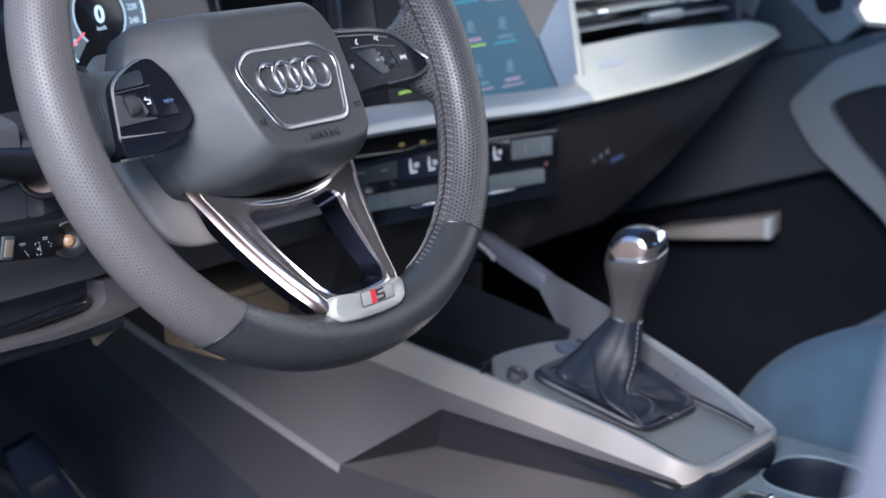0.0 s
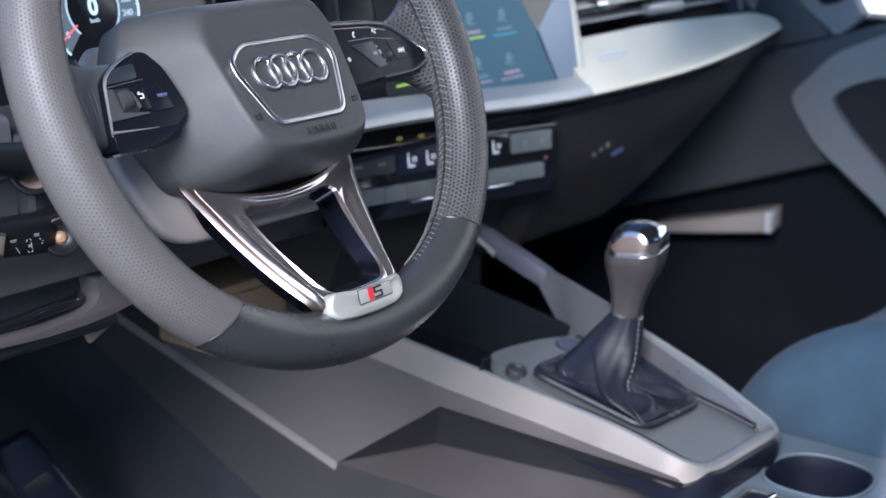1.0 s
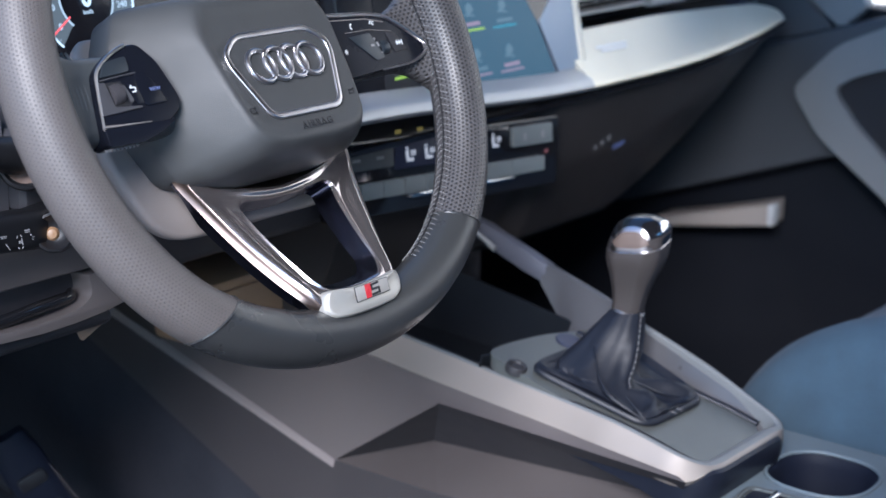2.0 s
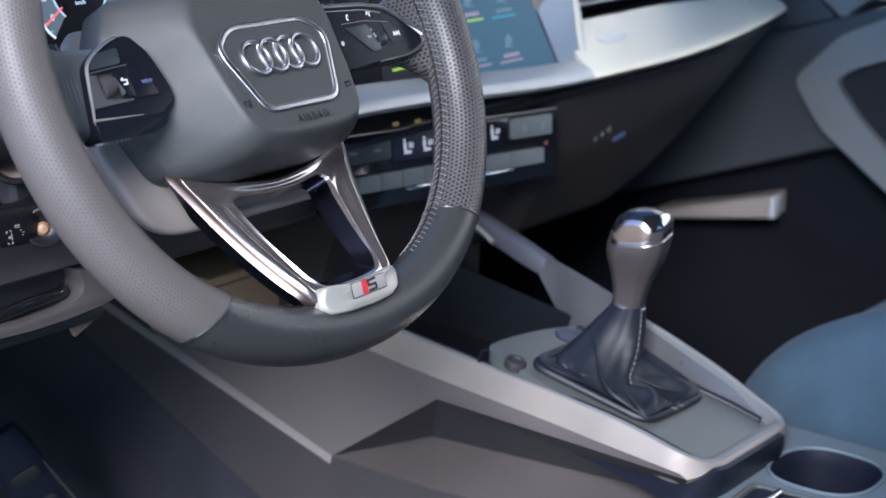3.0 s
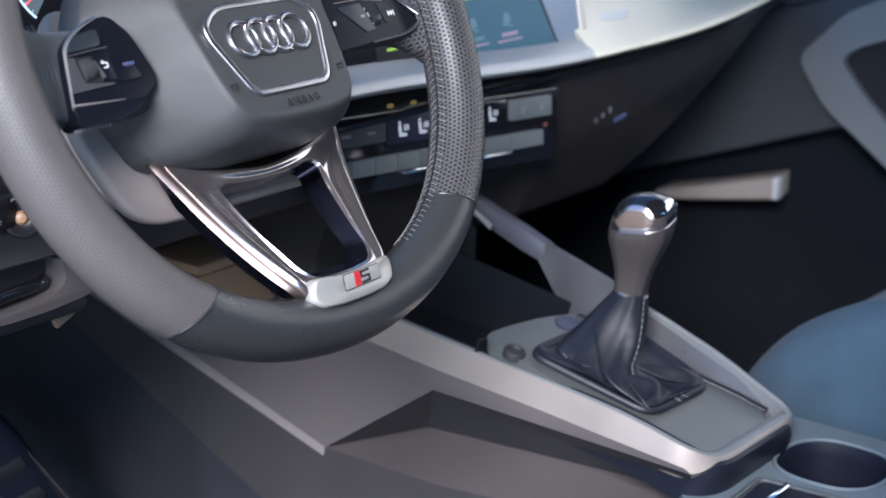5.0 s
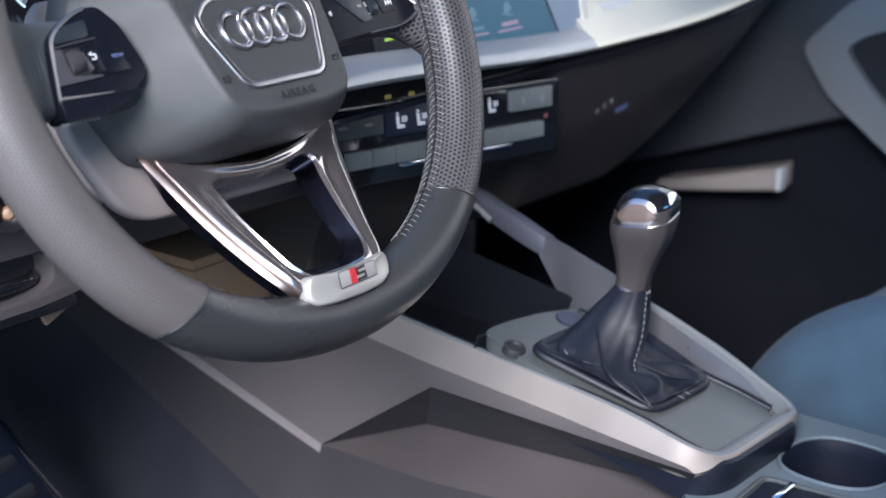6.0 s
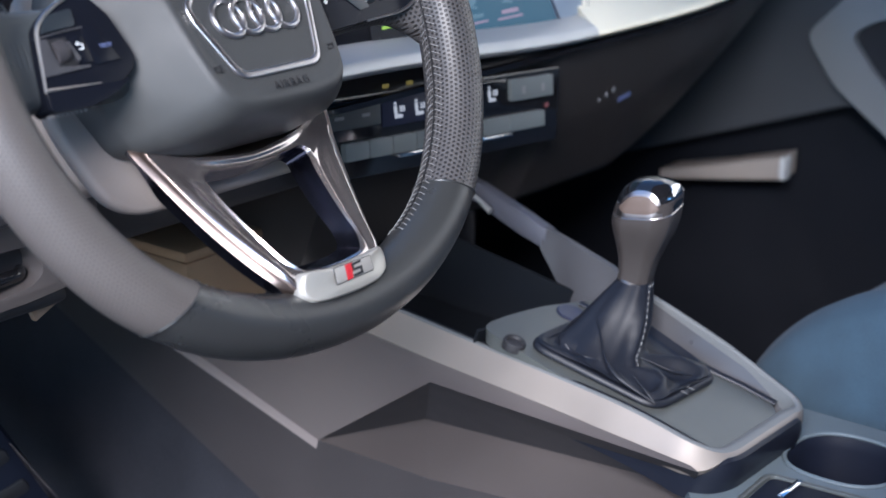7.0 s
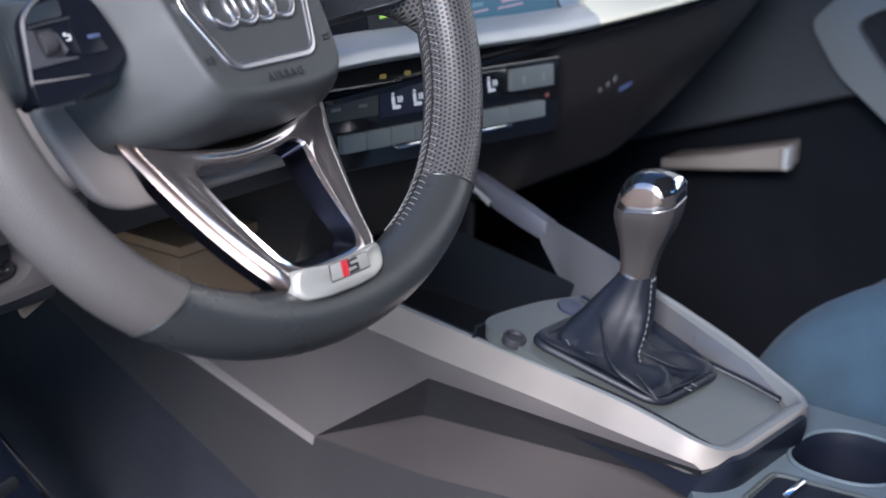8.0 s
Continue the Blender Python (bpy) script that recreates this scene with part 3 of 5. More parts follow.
# grey angled surround on two sides of the thumb roller
bm = prism([(-0.1245, 0.0057), (-0.1195, 0.0054), (-0.1172, -0.0081), (-0.0996, -0.0098), (-0.0994, -0.0108), (-0.1272, -0.0119)], Matrix.Translation((0, 0, w)), 0.0010, 0.0004)
part("roller_surround", bm, FARWALL, pl, "grey angled roller surround")
part("roller_well", prism([(-0.1193, 0.0052), (-0.1085, 0.0050), (-0.1045, -0.0065), (-0.1060, -0.0088), (-0.1170, -0.0079)], Matrix.Translation((0, 0, w)), 0.0003), INK, pl)
part("roller", moved(turned([(0.0005, -0.0036), (0.0062, -0.0036), (0.0066, -0.0010), (0.0066, 0.0010), (0.0062, 0.0036), (0.0005, 0.0036)], 22), Matrix.Translation((-0.1133, -0.0016, w - 0.0030)) @ pose(0, 0, 0, 0, 90, 6)), RECESS, pl, "dark ridged thumb roller")
part("roller_cheek", prism(rounded([(-0.1092, 0.0026), (-0.1074, 0.0026), (-0.1036, -0.0064), (-0.1062, -0.0076)], 0.0006, 2), Matrix.Translation((0, 0, w)), 0.0012, 0.0004), FARWALL, pl, "pale roller cheek")
part("button", prism(rounded([(-0.1062, 0.0042), (-0.0992, 0.0048), (-0.0970, -0.0086), (-0.1022, -0.0090)], 0.0008, 2), Matrix.Translation((0, 0, w)), 0.0008, 0.0003), PODB, pl, "dark return button")
marks("back_symbol", [(-0.1022, 0.0004, 0.0030, 0.0007, 0), (-0.1036, 0.0011, 0.0018, 0.0007, 45), (-0.1008, -0.0007, 0.0007, 0.0024, 0), (-0.1020, -0.0019, 0.0026, 0.0007, 0)], w + 0.0010, pl, PALE)
part("view_lettering", moved(letters("VIEW", 0.0029, space=1.1), Matrix.Translation((-0.0872, -0.0022, w + 0.0009))), NAVYL, pl, "dim blue lettering", 0)
bm = bmesh.new()
for i in range(9):
    join(bm, tube([(-0.1300 + 0.0027 * i, -0.0288, w - 0.003), (-0.1292 + 0.0027 * i, -0.0300, w - 0.0036), (-0.1283 + 0.0027 * i, -0.0290, w - 0.003)], circle(0.0004, 5)))
tagged(part("stitching", bm, THREAD, pl, "pale stitches along the lip"), kind="stuff")

# chrome lower spoke: one ring round the hole, with a ridge along each leg, and the badge plate
def bent(p0, p1, p2, n):
    """Evenly spaced points on the parabola through three points."""
    a, b, c = Vector(p0), Vector(p1), Vector(p2)
    m = 2 * b - 0.5 * (a + c)
    return [tuple(a.lerp(m, k / n).lerp(m.lerp(c, k / n), k / n)) for k in range(n + 1)]


HOLE = [(0, -0.0735, -0.0190), (0.012, -0.0732, -0.0192), (0.024, -0.0722, -0.0196), (0.0345, -0.0712, -0.0198)] + bent((0.0392, -0.0750, -0.0185), (0.0350, -0.0980, -0.0088), (0.0290, -0.1255, 0.0070), 5) + [(0.0225, -0.1340, 0.0118), (0.0110, -0.1362, 0.0125), (0, -0.1365, 0.0125)]
RIDGE = [(0, -0.0675, -0.0210), (0.013, -0.0665, -0.0210), (0.030, -0.0640, -0.0215), (0.0480, -0.0600, -0.0230)] + bent((0.0655, -0.0535, -0.0245), (0.0522, -0.0945, -0.0098), (0.0360, -0.1345, 0.0095), 5) + [(0.0290, -0.1450, 0.0130), (0.0150, -0.1500, 0.0130), (0, -0.1510, 0.0140)]
FLANK = [(0, -0.0600, -0.0360), (0.014, -0.0590, -0.0370), (0.034, -0.0560, -0.0380), (0.0540, -0.0530, -0.0340)] + bent((0.0725, -0.0505, -0.0283), (0.0562, -0.0985, -0.0120), (0.0400, -0.1365, 0.0066), 5) + [(0.0310, -0.1470, 0.0060), (0.0150, -0.1500, 0.0030), (0, -0.1505, 0.0030)]


def ring_curve(half, steps=8):
    """A smooth closed curve through one half's points and their mirror images."""
    pts = [Vector(p) for p in half] + [Vector((-x, y, z)) for x, y, z in half[-2:0:-1]]
    n, res = len(pts), []
    for i in range(n):
        p0, p1, p2, p3 = pts[i - 1], pts[i], pts[(i + 1) % n], pts[(i + 2) % n]
        m1, m2 = (p2 - p0) * 0.42, (p3 - p1) * 0.42
        for k in range(steps):
            t = k / steps
            res.append(p1 * (2 * t ** 3 - 3 * t * t + 1) + m1 * (t ** 3 - 2 * t * t + t) + p2 * (3 * t * t - 2 * t ** 3) + m2 * (t ** 3 - t * t))
    return res


UPW = Vector((0, 0, 1))
sections, facets, walls = [], [], []
for hole, ridge, flank in zip(ring_curve(HOLE), ring_curve(RIDGE), ring_curve(FLANK)):
    leg = min(1.0, max(0.0, (-0.060 - ridge.y) / 0.015)) * min(1.0, max(0.0, (ridge.y + 0.146) / 0.012))
    side, face = (flank - ridge), (hole - ridge)
    row = [flank - side * 0.05 - UPW * 0.0006, flank]
    for c in (0.90, 0.6, 0.3, 0.10):
        row.append(ridge + side * c + UPW * 0.0006 * math.sin(math.pi * c))
    for c in (0.0, 0.04, 0.12, 0.22, 0.34, 0.46, 0.58, 0.70, 0.82, 0.90):
        row.append(ridge + face * c + UPW * (0.0005 + leg * (0.0020 * math.sin(math.pi * min(1.0, c / 0.55)) - 0.0016 * math.sin(math.pi * max(0.0, (c - 0.5) / 0.5)))))
    row += [hole - face * 0.05 + UPW * 0.0005, hole - face * 0.02 + UPW * 0.0008, hole]
    lip = Vector((hole.x * 0.985, lerp(hole.y, -0.100, 0.02), hole.z - 0.0012))
    deep = Vector((hole.x * 0.90, lerp(hole.y, -0.100, 0.13), hole.z - 0.0150))
    under = Vector((flank.x * 0.985, lerp(flank.y, -0.100, 0.01), flank.z - 0.0095 * (0.35 + 0.65 * leg)))
    facets.append(row[:7])
    sections.append(row[6:] + [lip])
    walls.append([lip, lip.lerp(deep, 0.5), deep, deep.lerp(under, 0.5) - UPW * 0.003, under, flank - side * 0.05 - UPW * 0.0008])
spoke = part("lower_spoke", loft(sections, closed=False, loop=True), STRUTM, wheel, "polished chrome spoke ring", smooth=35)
part("facet", loft(facets, closed=False, loop=True), FACETW, spoke, "satin outer facet, warm reflection in its colour", smooth=50)
part("hole_wall", loft(walls, closed=False, loop=True), WALLC, spoke, "chrome side wall, dark reflection in its colour", smooth=50)
edge = [(-0.0340, -0.1440), (-0.0300, -0.1505), (-0.0160, -0.1525), (0.0060, -0.1528), (0.0220, -0.1515), (0.0345, -0.1470), (0.0380, -0.1395), (0.0345, -0.1348), (0.0250, -0.1356), (0.0160, -0.1362), (0.0030, -0.1368), (-0.0120, -0.1366), (-0.0210, -0.1352), (-0.0300, -0.1340)]
edge = rounded(edge, 0.004, 4)
rows = []
for grow, z in ((1.0, 0.0), (1.0, 0.0125), (0.985, 0.0160), (0.955, 0.0182), (0.91, 0.0194), (0.85, 0.0198), (0.5, 0.0200)):
    rows.append([(x * lerp(1, grow, 0.7), -0.1428 + (y + 0.1428) * grow, z - 0.0026 * max(0.0, (abs(x) - 0.016) / 0.014) ** 2 * grow) for x, y in edge])
plate = part("badge_plate", loft(rows), PLATE, wheel, "satin silver badge plate", smooth=60)
part("badge_frame", prism(rounded([(-0.0112, -0.1374), (0.0178, -0.1374), (0.0172, -0.1456), (-0.0124, -0.1462)], 0.0006, 2), Matrix.Translation((0, 0, 0.0197)), 0.0006, 0.0002), INK, plate)
part("badge_field", prism(rounded([(-0.0108, -0.1378), (0.0174, -0.1378), (0.0168, -0.1452), (-0.0120, -0.1458)], 0.0004, 2), Matrix.Translation((0, 0, 0.0198)), 0.0007, 0.0002), BADGE, plate)
part("badge_stripe", prism([(-0.0030, -0.1379), (0.0028, -0.1379), (0.0002, -0.1457), (-0.0042, -0.1457)], Matrix.Translation((0, 0, 0.0203)), 0.0003), RED, plate, "red badge stripe", 0)
marks("badge_mark", [(0.0052, -0.1388, 0.0072, 0.0013, 3), (0.0050, -0.1416, 0.0072, 0.0013, 0), (0.0044, -0.1444, 0.0072, 0.0013, 3), (0.0022, -0.1402, 0.0013, 0.0030, 0), (0.0078, -0.1430, 0.0013, 0.0030, 0)], 0.0207, plate, INK)

# ---- steering column ----
column = thing("steering_column", pose(0, 0, 0), "grey plastic steering column cowl with black stalks", "steering column")
rings = []
for w, g, z in ((-0.0440, 0.965, 0), (-0.0452, 0.99, 0), (-0.0475, 1.0, 0), (-0.0560, 0.97, 0), (-0.0720, 0.70, 0), (-0.20, 0.60, 0)):
    poly = [(-0.050, -0.0826), (0.050, -0.0826), (0.0660, -0.0812), (0.0795, -0.0728), (0.0868, -0.0574), (0.0970, -0.0310), (0.0985, 0.0), (0.094, 0.040), (-0.094, 0.040), (-0.0985, 0.0), (-0.0970, -0.0310), (-0.0868, -0.0574), (-0.0795, -0.0728), (-0.0660, -0.0812)]
    rings.append([(x * g, -0.02 + (y + 0.02) * g, w) for x, y in rounded(poly, 0.010, 4)])
part("cowl", moved(loft(rings), WHEEL), COWL, column, "grey plastic column cowl", smooth=50)
part("stalk_housing", box(-0.102, 0.095, 0.098, 0.24, 0.572, 0.622, 0.008, seg=3), DARK, column, "black stalk housing")
part("clock_spring", moved(turned([(0.045, -0.055), (0.045, -0.035)], 24), WHEEL), DARK, column)

# ---- dashboard ----
dash = thing("dashboard", pose(0, 0, 0), "black dashboard with silver decor and grey lower panels", "dashboard")


def along_x(profile, x0, x1, n=2, bend=None, r=0.0):
    """A y, z profile drawn along x. bend(x) gives shifts in y and z."""
    rings = []
    prof = rounded(profile, r, 4) if r else profile
    for i in range(n + 1):
        x = lerp(x0, x1, i / n)
        dy, dz = bend(x) if bend else (0, 0)
        rings.append([(x, y + dy, z + dz) for y, z in prof])
    return loft(rings)


def sweep_bend(x):
    """The nose of the dash turns forward and rises towards its far end."""
    k = max(0.0, (x - 0.62) / 0.32)
    j = max(0.0, (0.20 - x) / 0.6)
    return 0.02 * k * k + 0.02 * j, 0.020 * k * k


def ledge_bend(x):
    """As sweep_bend; the ledge climbs a little towards the wheel."""
    dy, dz = sweep_bend(x)
    return dy, dz + 0.00775 * (1 + math.cos(math.pi * min(1.0, max(0.0, x - 0.18) / 0.35)))


def body_bend(x):
    """As sweep_bend, set back behind the climate panel."""
    dy, dz = sweep_bend(x)
    return dy + 0.012 * min(1.0, max(0.0, (0.475 - x) / 0.012)), dz


part("upper_pad", along_x([(0.62, 0.60), (0.62, 0.70), (0.34, 0.72), (0.20, 0.69), (0.170, 0.665), (0.172, 0.640), (0.30, 0.60)], 0.42, 0.96, 12, sweep_bend, 0.012), DARK, dash, "black soft upper pad")
part("upper_pad", along_x([(0.62, 0.60), (0.62, 0.74), (0.30, 0.76), (0.20, 0.75), (0.195, 0.735), (0.30, 0.60)], -0.44, 0.42, 6, None, 0.01), DARK, dash, "black soft upper pad")
rings = []
for i in range(61):
    # the belly of the dash runs out towards the far door
    x = lerp(0.225, 0.945, i / 60)
    dy, dz = body_bend(x)
    s = 1 - 0.93 * min(1.0, max(0.0, x - 0.63) / 0.29) ** 1.15
    prof = [(0.62, 0.30), (0.62, 0.60), (0.17, 0.60), (0.120, 0.562)] + [(0.113 + (y - 0.113) * s, 0.556 - (0.556 - z) * s) for y, z in ((0.113, 0.556), (0.124, 0.495), (0.152, 0.425), (0.26, 0.385), (0.40, 0.33))]
    prof[0] = (0.62, 0.556 - 0.256 * s)
    rings.append([(x, y + dy, z + dz) for y, z in rounded(prof, 0.008, 4)])
part("lower_body", loft(rings), DASHB, dash, "black lower dashboard body", smooth=50)
rings = []
for i in range(61):
    x = lerp(0.5205, 0.930, i / 60)
    dy, dz = sweep_bend(x)
    s = 0.0545 - 0.327 * max(0.0, x - 0.66) ** 1.65
    s *= math.sqrt(max(0.02, 1 - max(0.0, (x - 0.880) / 0.051) ** 2))
    ty, tz = 0.106 + 0.744 * s, 0.5725 + 0.668 * s
    prof = rounded([(ty, tz), (ty + 0.008, tz - 0.008), (0.118, 0.5655), (0.104, 0.5625), (0.100, 0.5665), (0.106, 0.5725)], 0.0025, 4)
    rings.append([(x, y + dy, z + dz) for y, z in prof])
part("decor_panel", loft(rings), DECOR, dash, "satin silver decor panel", smooth=60)
part("ledge", along_x([(0.122, 0.5815), (0.160, 0.5830), (0.165, 0.5740), (0.116, 0.5650), (0.104, 0.5625), (0.0995, 0.5665), (0.104, 0.5735)], 0.06, 0.5200, 40, ledge_bend, 0.0025), LEDGE, dash, "satin silver ledge", smooth=60)
part("accent_line", along_x([(0.1055, 0.5560), (0.1105, 0.5560), (0.1105, 0.5600), (0.1055, 0.5600)], 0.06, 0.94, 16, sweep_bend), GLOSS, dash)
# label on the decor panel
for off, wide in ((0.0022, 0.026), (-0.0022, 0.022)):
    part("script_bar", moved(box(-wide, wide, off - 0.0014, off + 0.0014, 0, 0.0004), Matrix.Translation((0.590, 0.1268, 0.5914)) @ pose(0, 0, 0, 41)), WHITE, dash, "pale printed script")
# driver's lower panels: a knee panel with a pull recess
part("column_surround", along_x([(0.30, 0.566), (0.30, 0.64), (0.150, 0.64), (0.114, 0.632), (0.110, 0.5985), (0.110, 0.566)], -0.44, -0.1025, 3, None, 0.004), DASHG, dash, "dark grey panel beside the column")
part("panel_seam", tube([(-0.44, 0.1098, 0.592), (-0.121, 0.1098, 0.596), (-0.104, 0.1098, 0.5988)], circle(0.0009, 6)), INK, dash)
part("knee_panel", box(-0.44, -0.012, 0.0985, 0.24, 0.5302, 0.5715, 0.0030, seg=3), SIDE, dash, "grey knee panel")
# lower strip of the knee panel, shaped round the end of the pull recess
strip = rounded([(-0.44, 0.5000), (-0.135, 0.5005), (-0.0925, 0.4982), (-0.0656, 0.4986), (-0.0420, 0.5005), (-0.0185, 0.5045), (-0.0120, 0.5120), (-0.0120, 0.5268), (-0.0560, 0.5268), (-0.0535, 0.5200), (-0.0535, 0.5130), (-0.0600, 0.5085), (-0.0700, 0.5062), (-0.0925, 0.5046), (-0.1350, 0.5068), (-0.44, 0.5100)], 0.003, 4)
part("knee_strip", prism(strip, Matrix.Translation((0, 0.130, 0)) @ pose(0, 0, 0, 90), 0.0315, 0.0016, 2), SIDE, dash, "grey lower strip round the recess")
part("knee_side", along_x([(0.30, 0.44), (0.30, 0.60), (0.150, 0.60), (0.135, 0.565), (0.130, 0.528), (0.135, 0.503), (0.145, 0.4985), (0.17, 0.488)], -0.0110, 0.20, 3, None, 0.006), DARK, dash, "black panel below the column")
part("under_panel", along_x([(0.50, 0.36), (0.50, 0.47), (0.140, 0.4965), (0.110, 0.4960), (0.1085, 0.4900), (0.116, 0.4850), (0.30, 0.42)], -0.44, -0.030, 3, None, 0.003), DARK, dash, "black under-dash panel")
pocket = part("pocket", box(-0.44, -0.048, 0.116, 0.135, 0.498, 0.531, 0.002), RECESS, dash, "dark pull recess")
part("pull_lip", tube(rounded3([(-0.30, 0.110, 0.5020), (-0.1091, 0.106, 0.5105), (-0.0917, 0.105, 0.5128), (-0.0739, 0.105, 0.5136), (-0.0620, 0.107, 0.5130), (-0.0575, 0.114, 0.5120)], 0.008, 4, False), [(x, y * 1.25) for x, y in circle(0.0032, 12)]), GLOSS, pocket, "polished pull lip")
part("cable_tab", moved(box(-0.010, 0.010, -0.002, 0.002, -0.0035, 0.0035, 0.001), pose(-0.036, 0.122, 0.4835, 0, -24, 0)), AMBERD, dash, "amber cable tab")

# stalks on the column
BAR = rounded([(-0.0095, -0.0105), (0.0095, -0.0105), (0.0095, 0.0105), (-0.0095, 0.0105)], 0.0065, 5)
stalk = part("stalk", tube([(-0.32, 0.058, 0.5930), (-0.152, 0.0745, 0.5755), (-0.148, 0.0750, 0.5750), (-0.118, 0.0780, 0.5718), (-0.113, 0.0790, 0.5710), (-0.06, 0.105, 0.566)],
             lambda t: [(x * (1.0 if t < 0.5 else 1.08), y * (1.0 if t < 0.5 else 1.08)) for x, y in BAR]), STALKB, column, "black stalk with white symbols", smooth=50)
CUP = [(0.0006, -0.0050), (0.0040, -0.0046), (0.0070, -0.0030), (0.0088, -0.0004), (0.0100, 0.0012), (0.0112, 0.0006), (0.0120, -0.0020), (0.0122, -0.0080), (0.0105, -0.0140)]
CAMW = (-0.62, -0.60, 0.75)
part("end_cup", moved(turned(CUP[3:], 28, caps=False), look((-0.1065, 0.0655, 0.5700), CAMW) @ pose(0, 0, 0, 180)), STALKB, column, "black stalk end with a raised rim")
part("end_disc", moved(turned(CUP[:4], 24, caps=False), look((-0.1065, 0.0655, 0.5700), CAMW) @ pose(0, 0, 0, 180)), STALKB, column, "dark hollow button", smooth=80)
# Amber spot paints the highlight in the glossy stalk end.
part("end_highlight", moved(turned([(0.0003, 0.0012), (0.0026, 0.0008), (0.0040, -0.0012)], 20), look((-0.1065, 0.0655, 0.5700), CAMW) @ pose(0, 0, 0, 180) @ pose(0.0010, 0.0010, -0.0030)), AMBER, column, "amber highlight painted on the button")
marks("stalk_symbol", [(-0.1265, 0.0000, 0.0023, 0.0019, 0), (-0.1285, 0.0042, 0.0020, 0.0008, 50), (-0.1248, 0.0044, 0.0020, 0.0008, -50), (-0.1285, -0.0042, 0.0020, 0.0008, -50), (-0.1248, -0.0044, 0.0020, 0.0008, 50), (-0.1245, 0.0000, 0.0008, 0.0050, 0), (-0.1180, 0.0072, 0.0048, 0.0010, -4), (-0.1180, 0.0058, 0.0048, 0.0006, -4), (-0.1152, 0.0030, 0.0011, 0.0011, 45), (-0.1130, 0.0012, 0.0020, 0.0005, 0), (-0.1140, -0.0006, 0.0018, 0.0005, 0), (-0.1385, -0.0010, 0.0006, 0.0060, 30), (-0.1410, 0.0072, 0.0060, 0.0007, -4), (-0.1410, 0.0060, 0.0048, 0.0005, -4)], 0.0, stalk, GREYMARK).matrix_world = Matrix.Translation((-0.0150, 0.0640, 0.5735)) @ pose(0, 0, 0, 80, 0, 5) @ Matrix.Translation((-0.122, 0, 0)) @ Matrix.Scale(0.74, 4) @ Matrix.Translation((0.122, 0, 0))
part("rocker", moved(box(-0.0045, 0.0045, -0.0016, 0.0016, -0.0068, 0.0068, 0.0012), pose(-0.1525, 0.0645, 0.5745, 0, 12, 4)), BUTTONB, stalk, "grey rocker switch")
part("rocker_face", moved(box(-0.0030, 0.0030, -0.0005, 0.0005, -0.0050, 0.0050, 0.0004), pose(-0.1525, 0.0627, 0.5745, 0, 12, 4)), AMBERD, stalk)
upper = part("stalk", tube([(-0.30, 0.085, 0.650), (-0.140, 0.088, 0.618), (-0.114, 0.089, 0.612), (-0.06, 0.10, 0.606)], lambda t: circle(0.0085 if t < 0.5 else 0.0110, 16)), STALKB, column, "black upper stalk")
part("end_cup", moved(turned([(r * 1.35, z * 1.35) for r, z in CUP[3:]], 28, caps=False), look((-0.1085, 0.0850, 0.6075), CAMW) @ pose(0, 0, 0, 180)), STALKB, upper, "black stalk end with a raised rim")
# The warm tone puts light on this disc into its colour.
part("end_disc", moved(turned([(r * 1.35, z * 1.35) for r, z in CUP[:4]], 24, caps=False), look((-0.1085, 0.0850, 0.6075), CAMW) @ pose(0, 0, 0, 180)), KNOBS, upper, "dark hollow button")

# ---- instrument cluster ----
cluster = thing("instrument_cluster", pose(0, 0.205, 0.672, 75, 0, 0), "black digital instrument cluster with round dials", "instrument cluster")
part("display", prism(rounded([(-0.15, -0.055), (0.16, -0.055), (0.16, 0.065), (-0.15, 0.065)], 0.012), Matrix.Translation((0, 0, -0.012)), 0.012, 0.001), LENS, cluster, "black display glass")
part("hood", prism(rounded([(-0.17, 0.066), (0.18, 0.066), (0.18, 0.084), (-0.17, 0.084)], 0.008), Matrix.Translation((0, 0, -0.03)), 0.07, 0.003), DARK, cluster, "black cluster hood")
part("mount", box(-0.16, 0.17, -0.06, 0.07, -0.30, -0.012, 0.004), DARK, cluster)
def arc_path(cx, cy, cz, r, a0=-42.0, a1=228.0, n=56):
    return [(cx + r * math.cos(radians(lerp(a0, a1, k / n))), cy + r * math.sin(radians(lerp(a0, a1, k / n))), cz) for k in range(n + 1)]


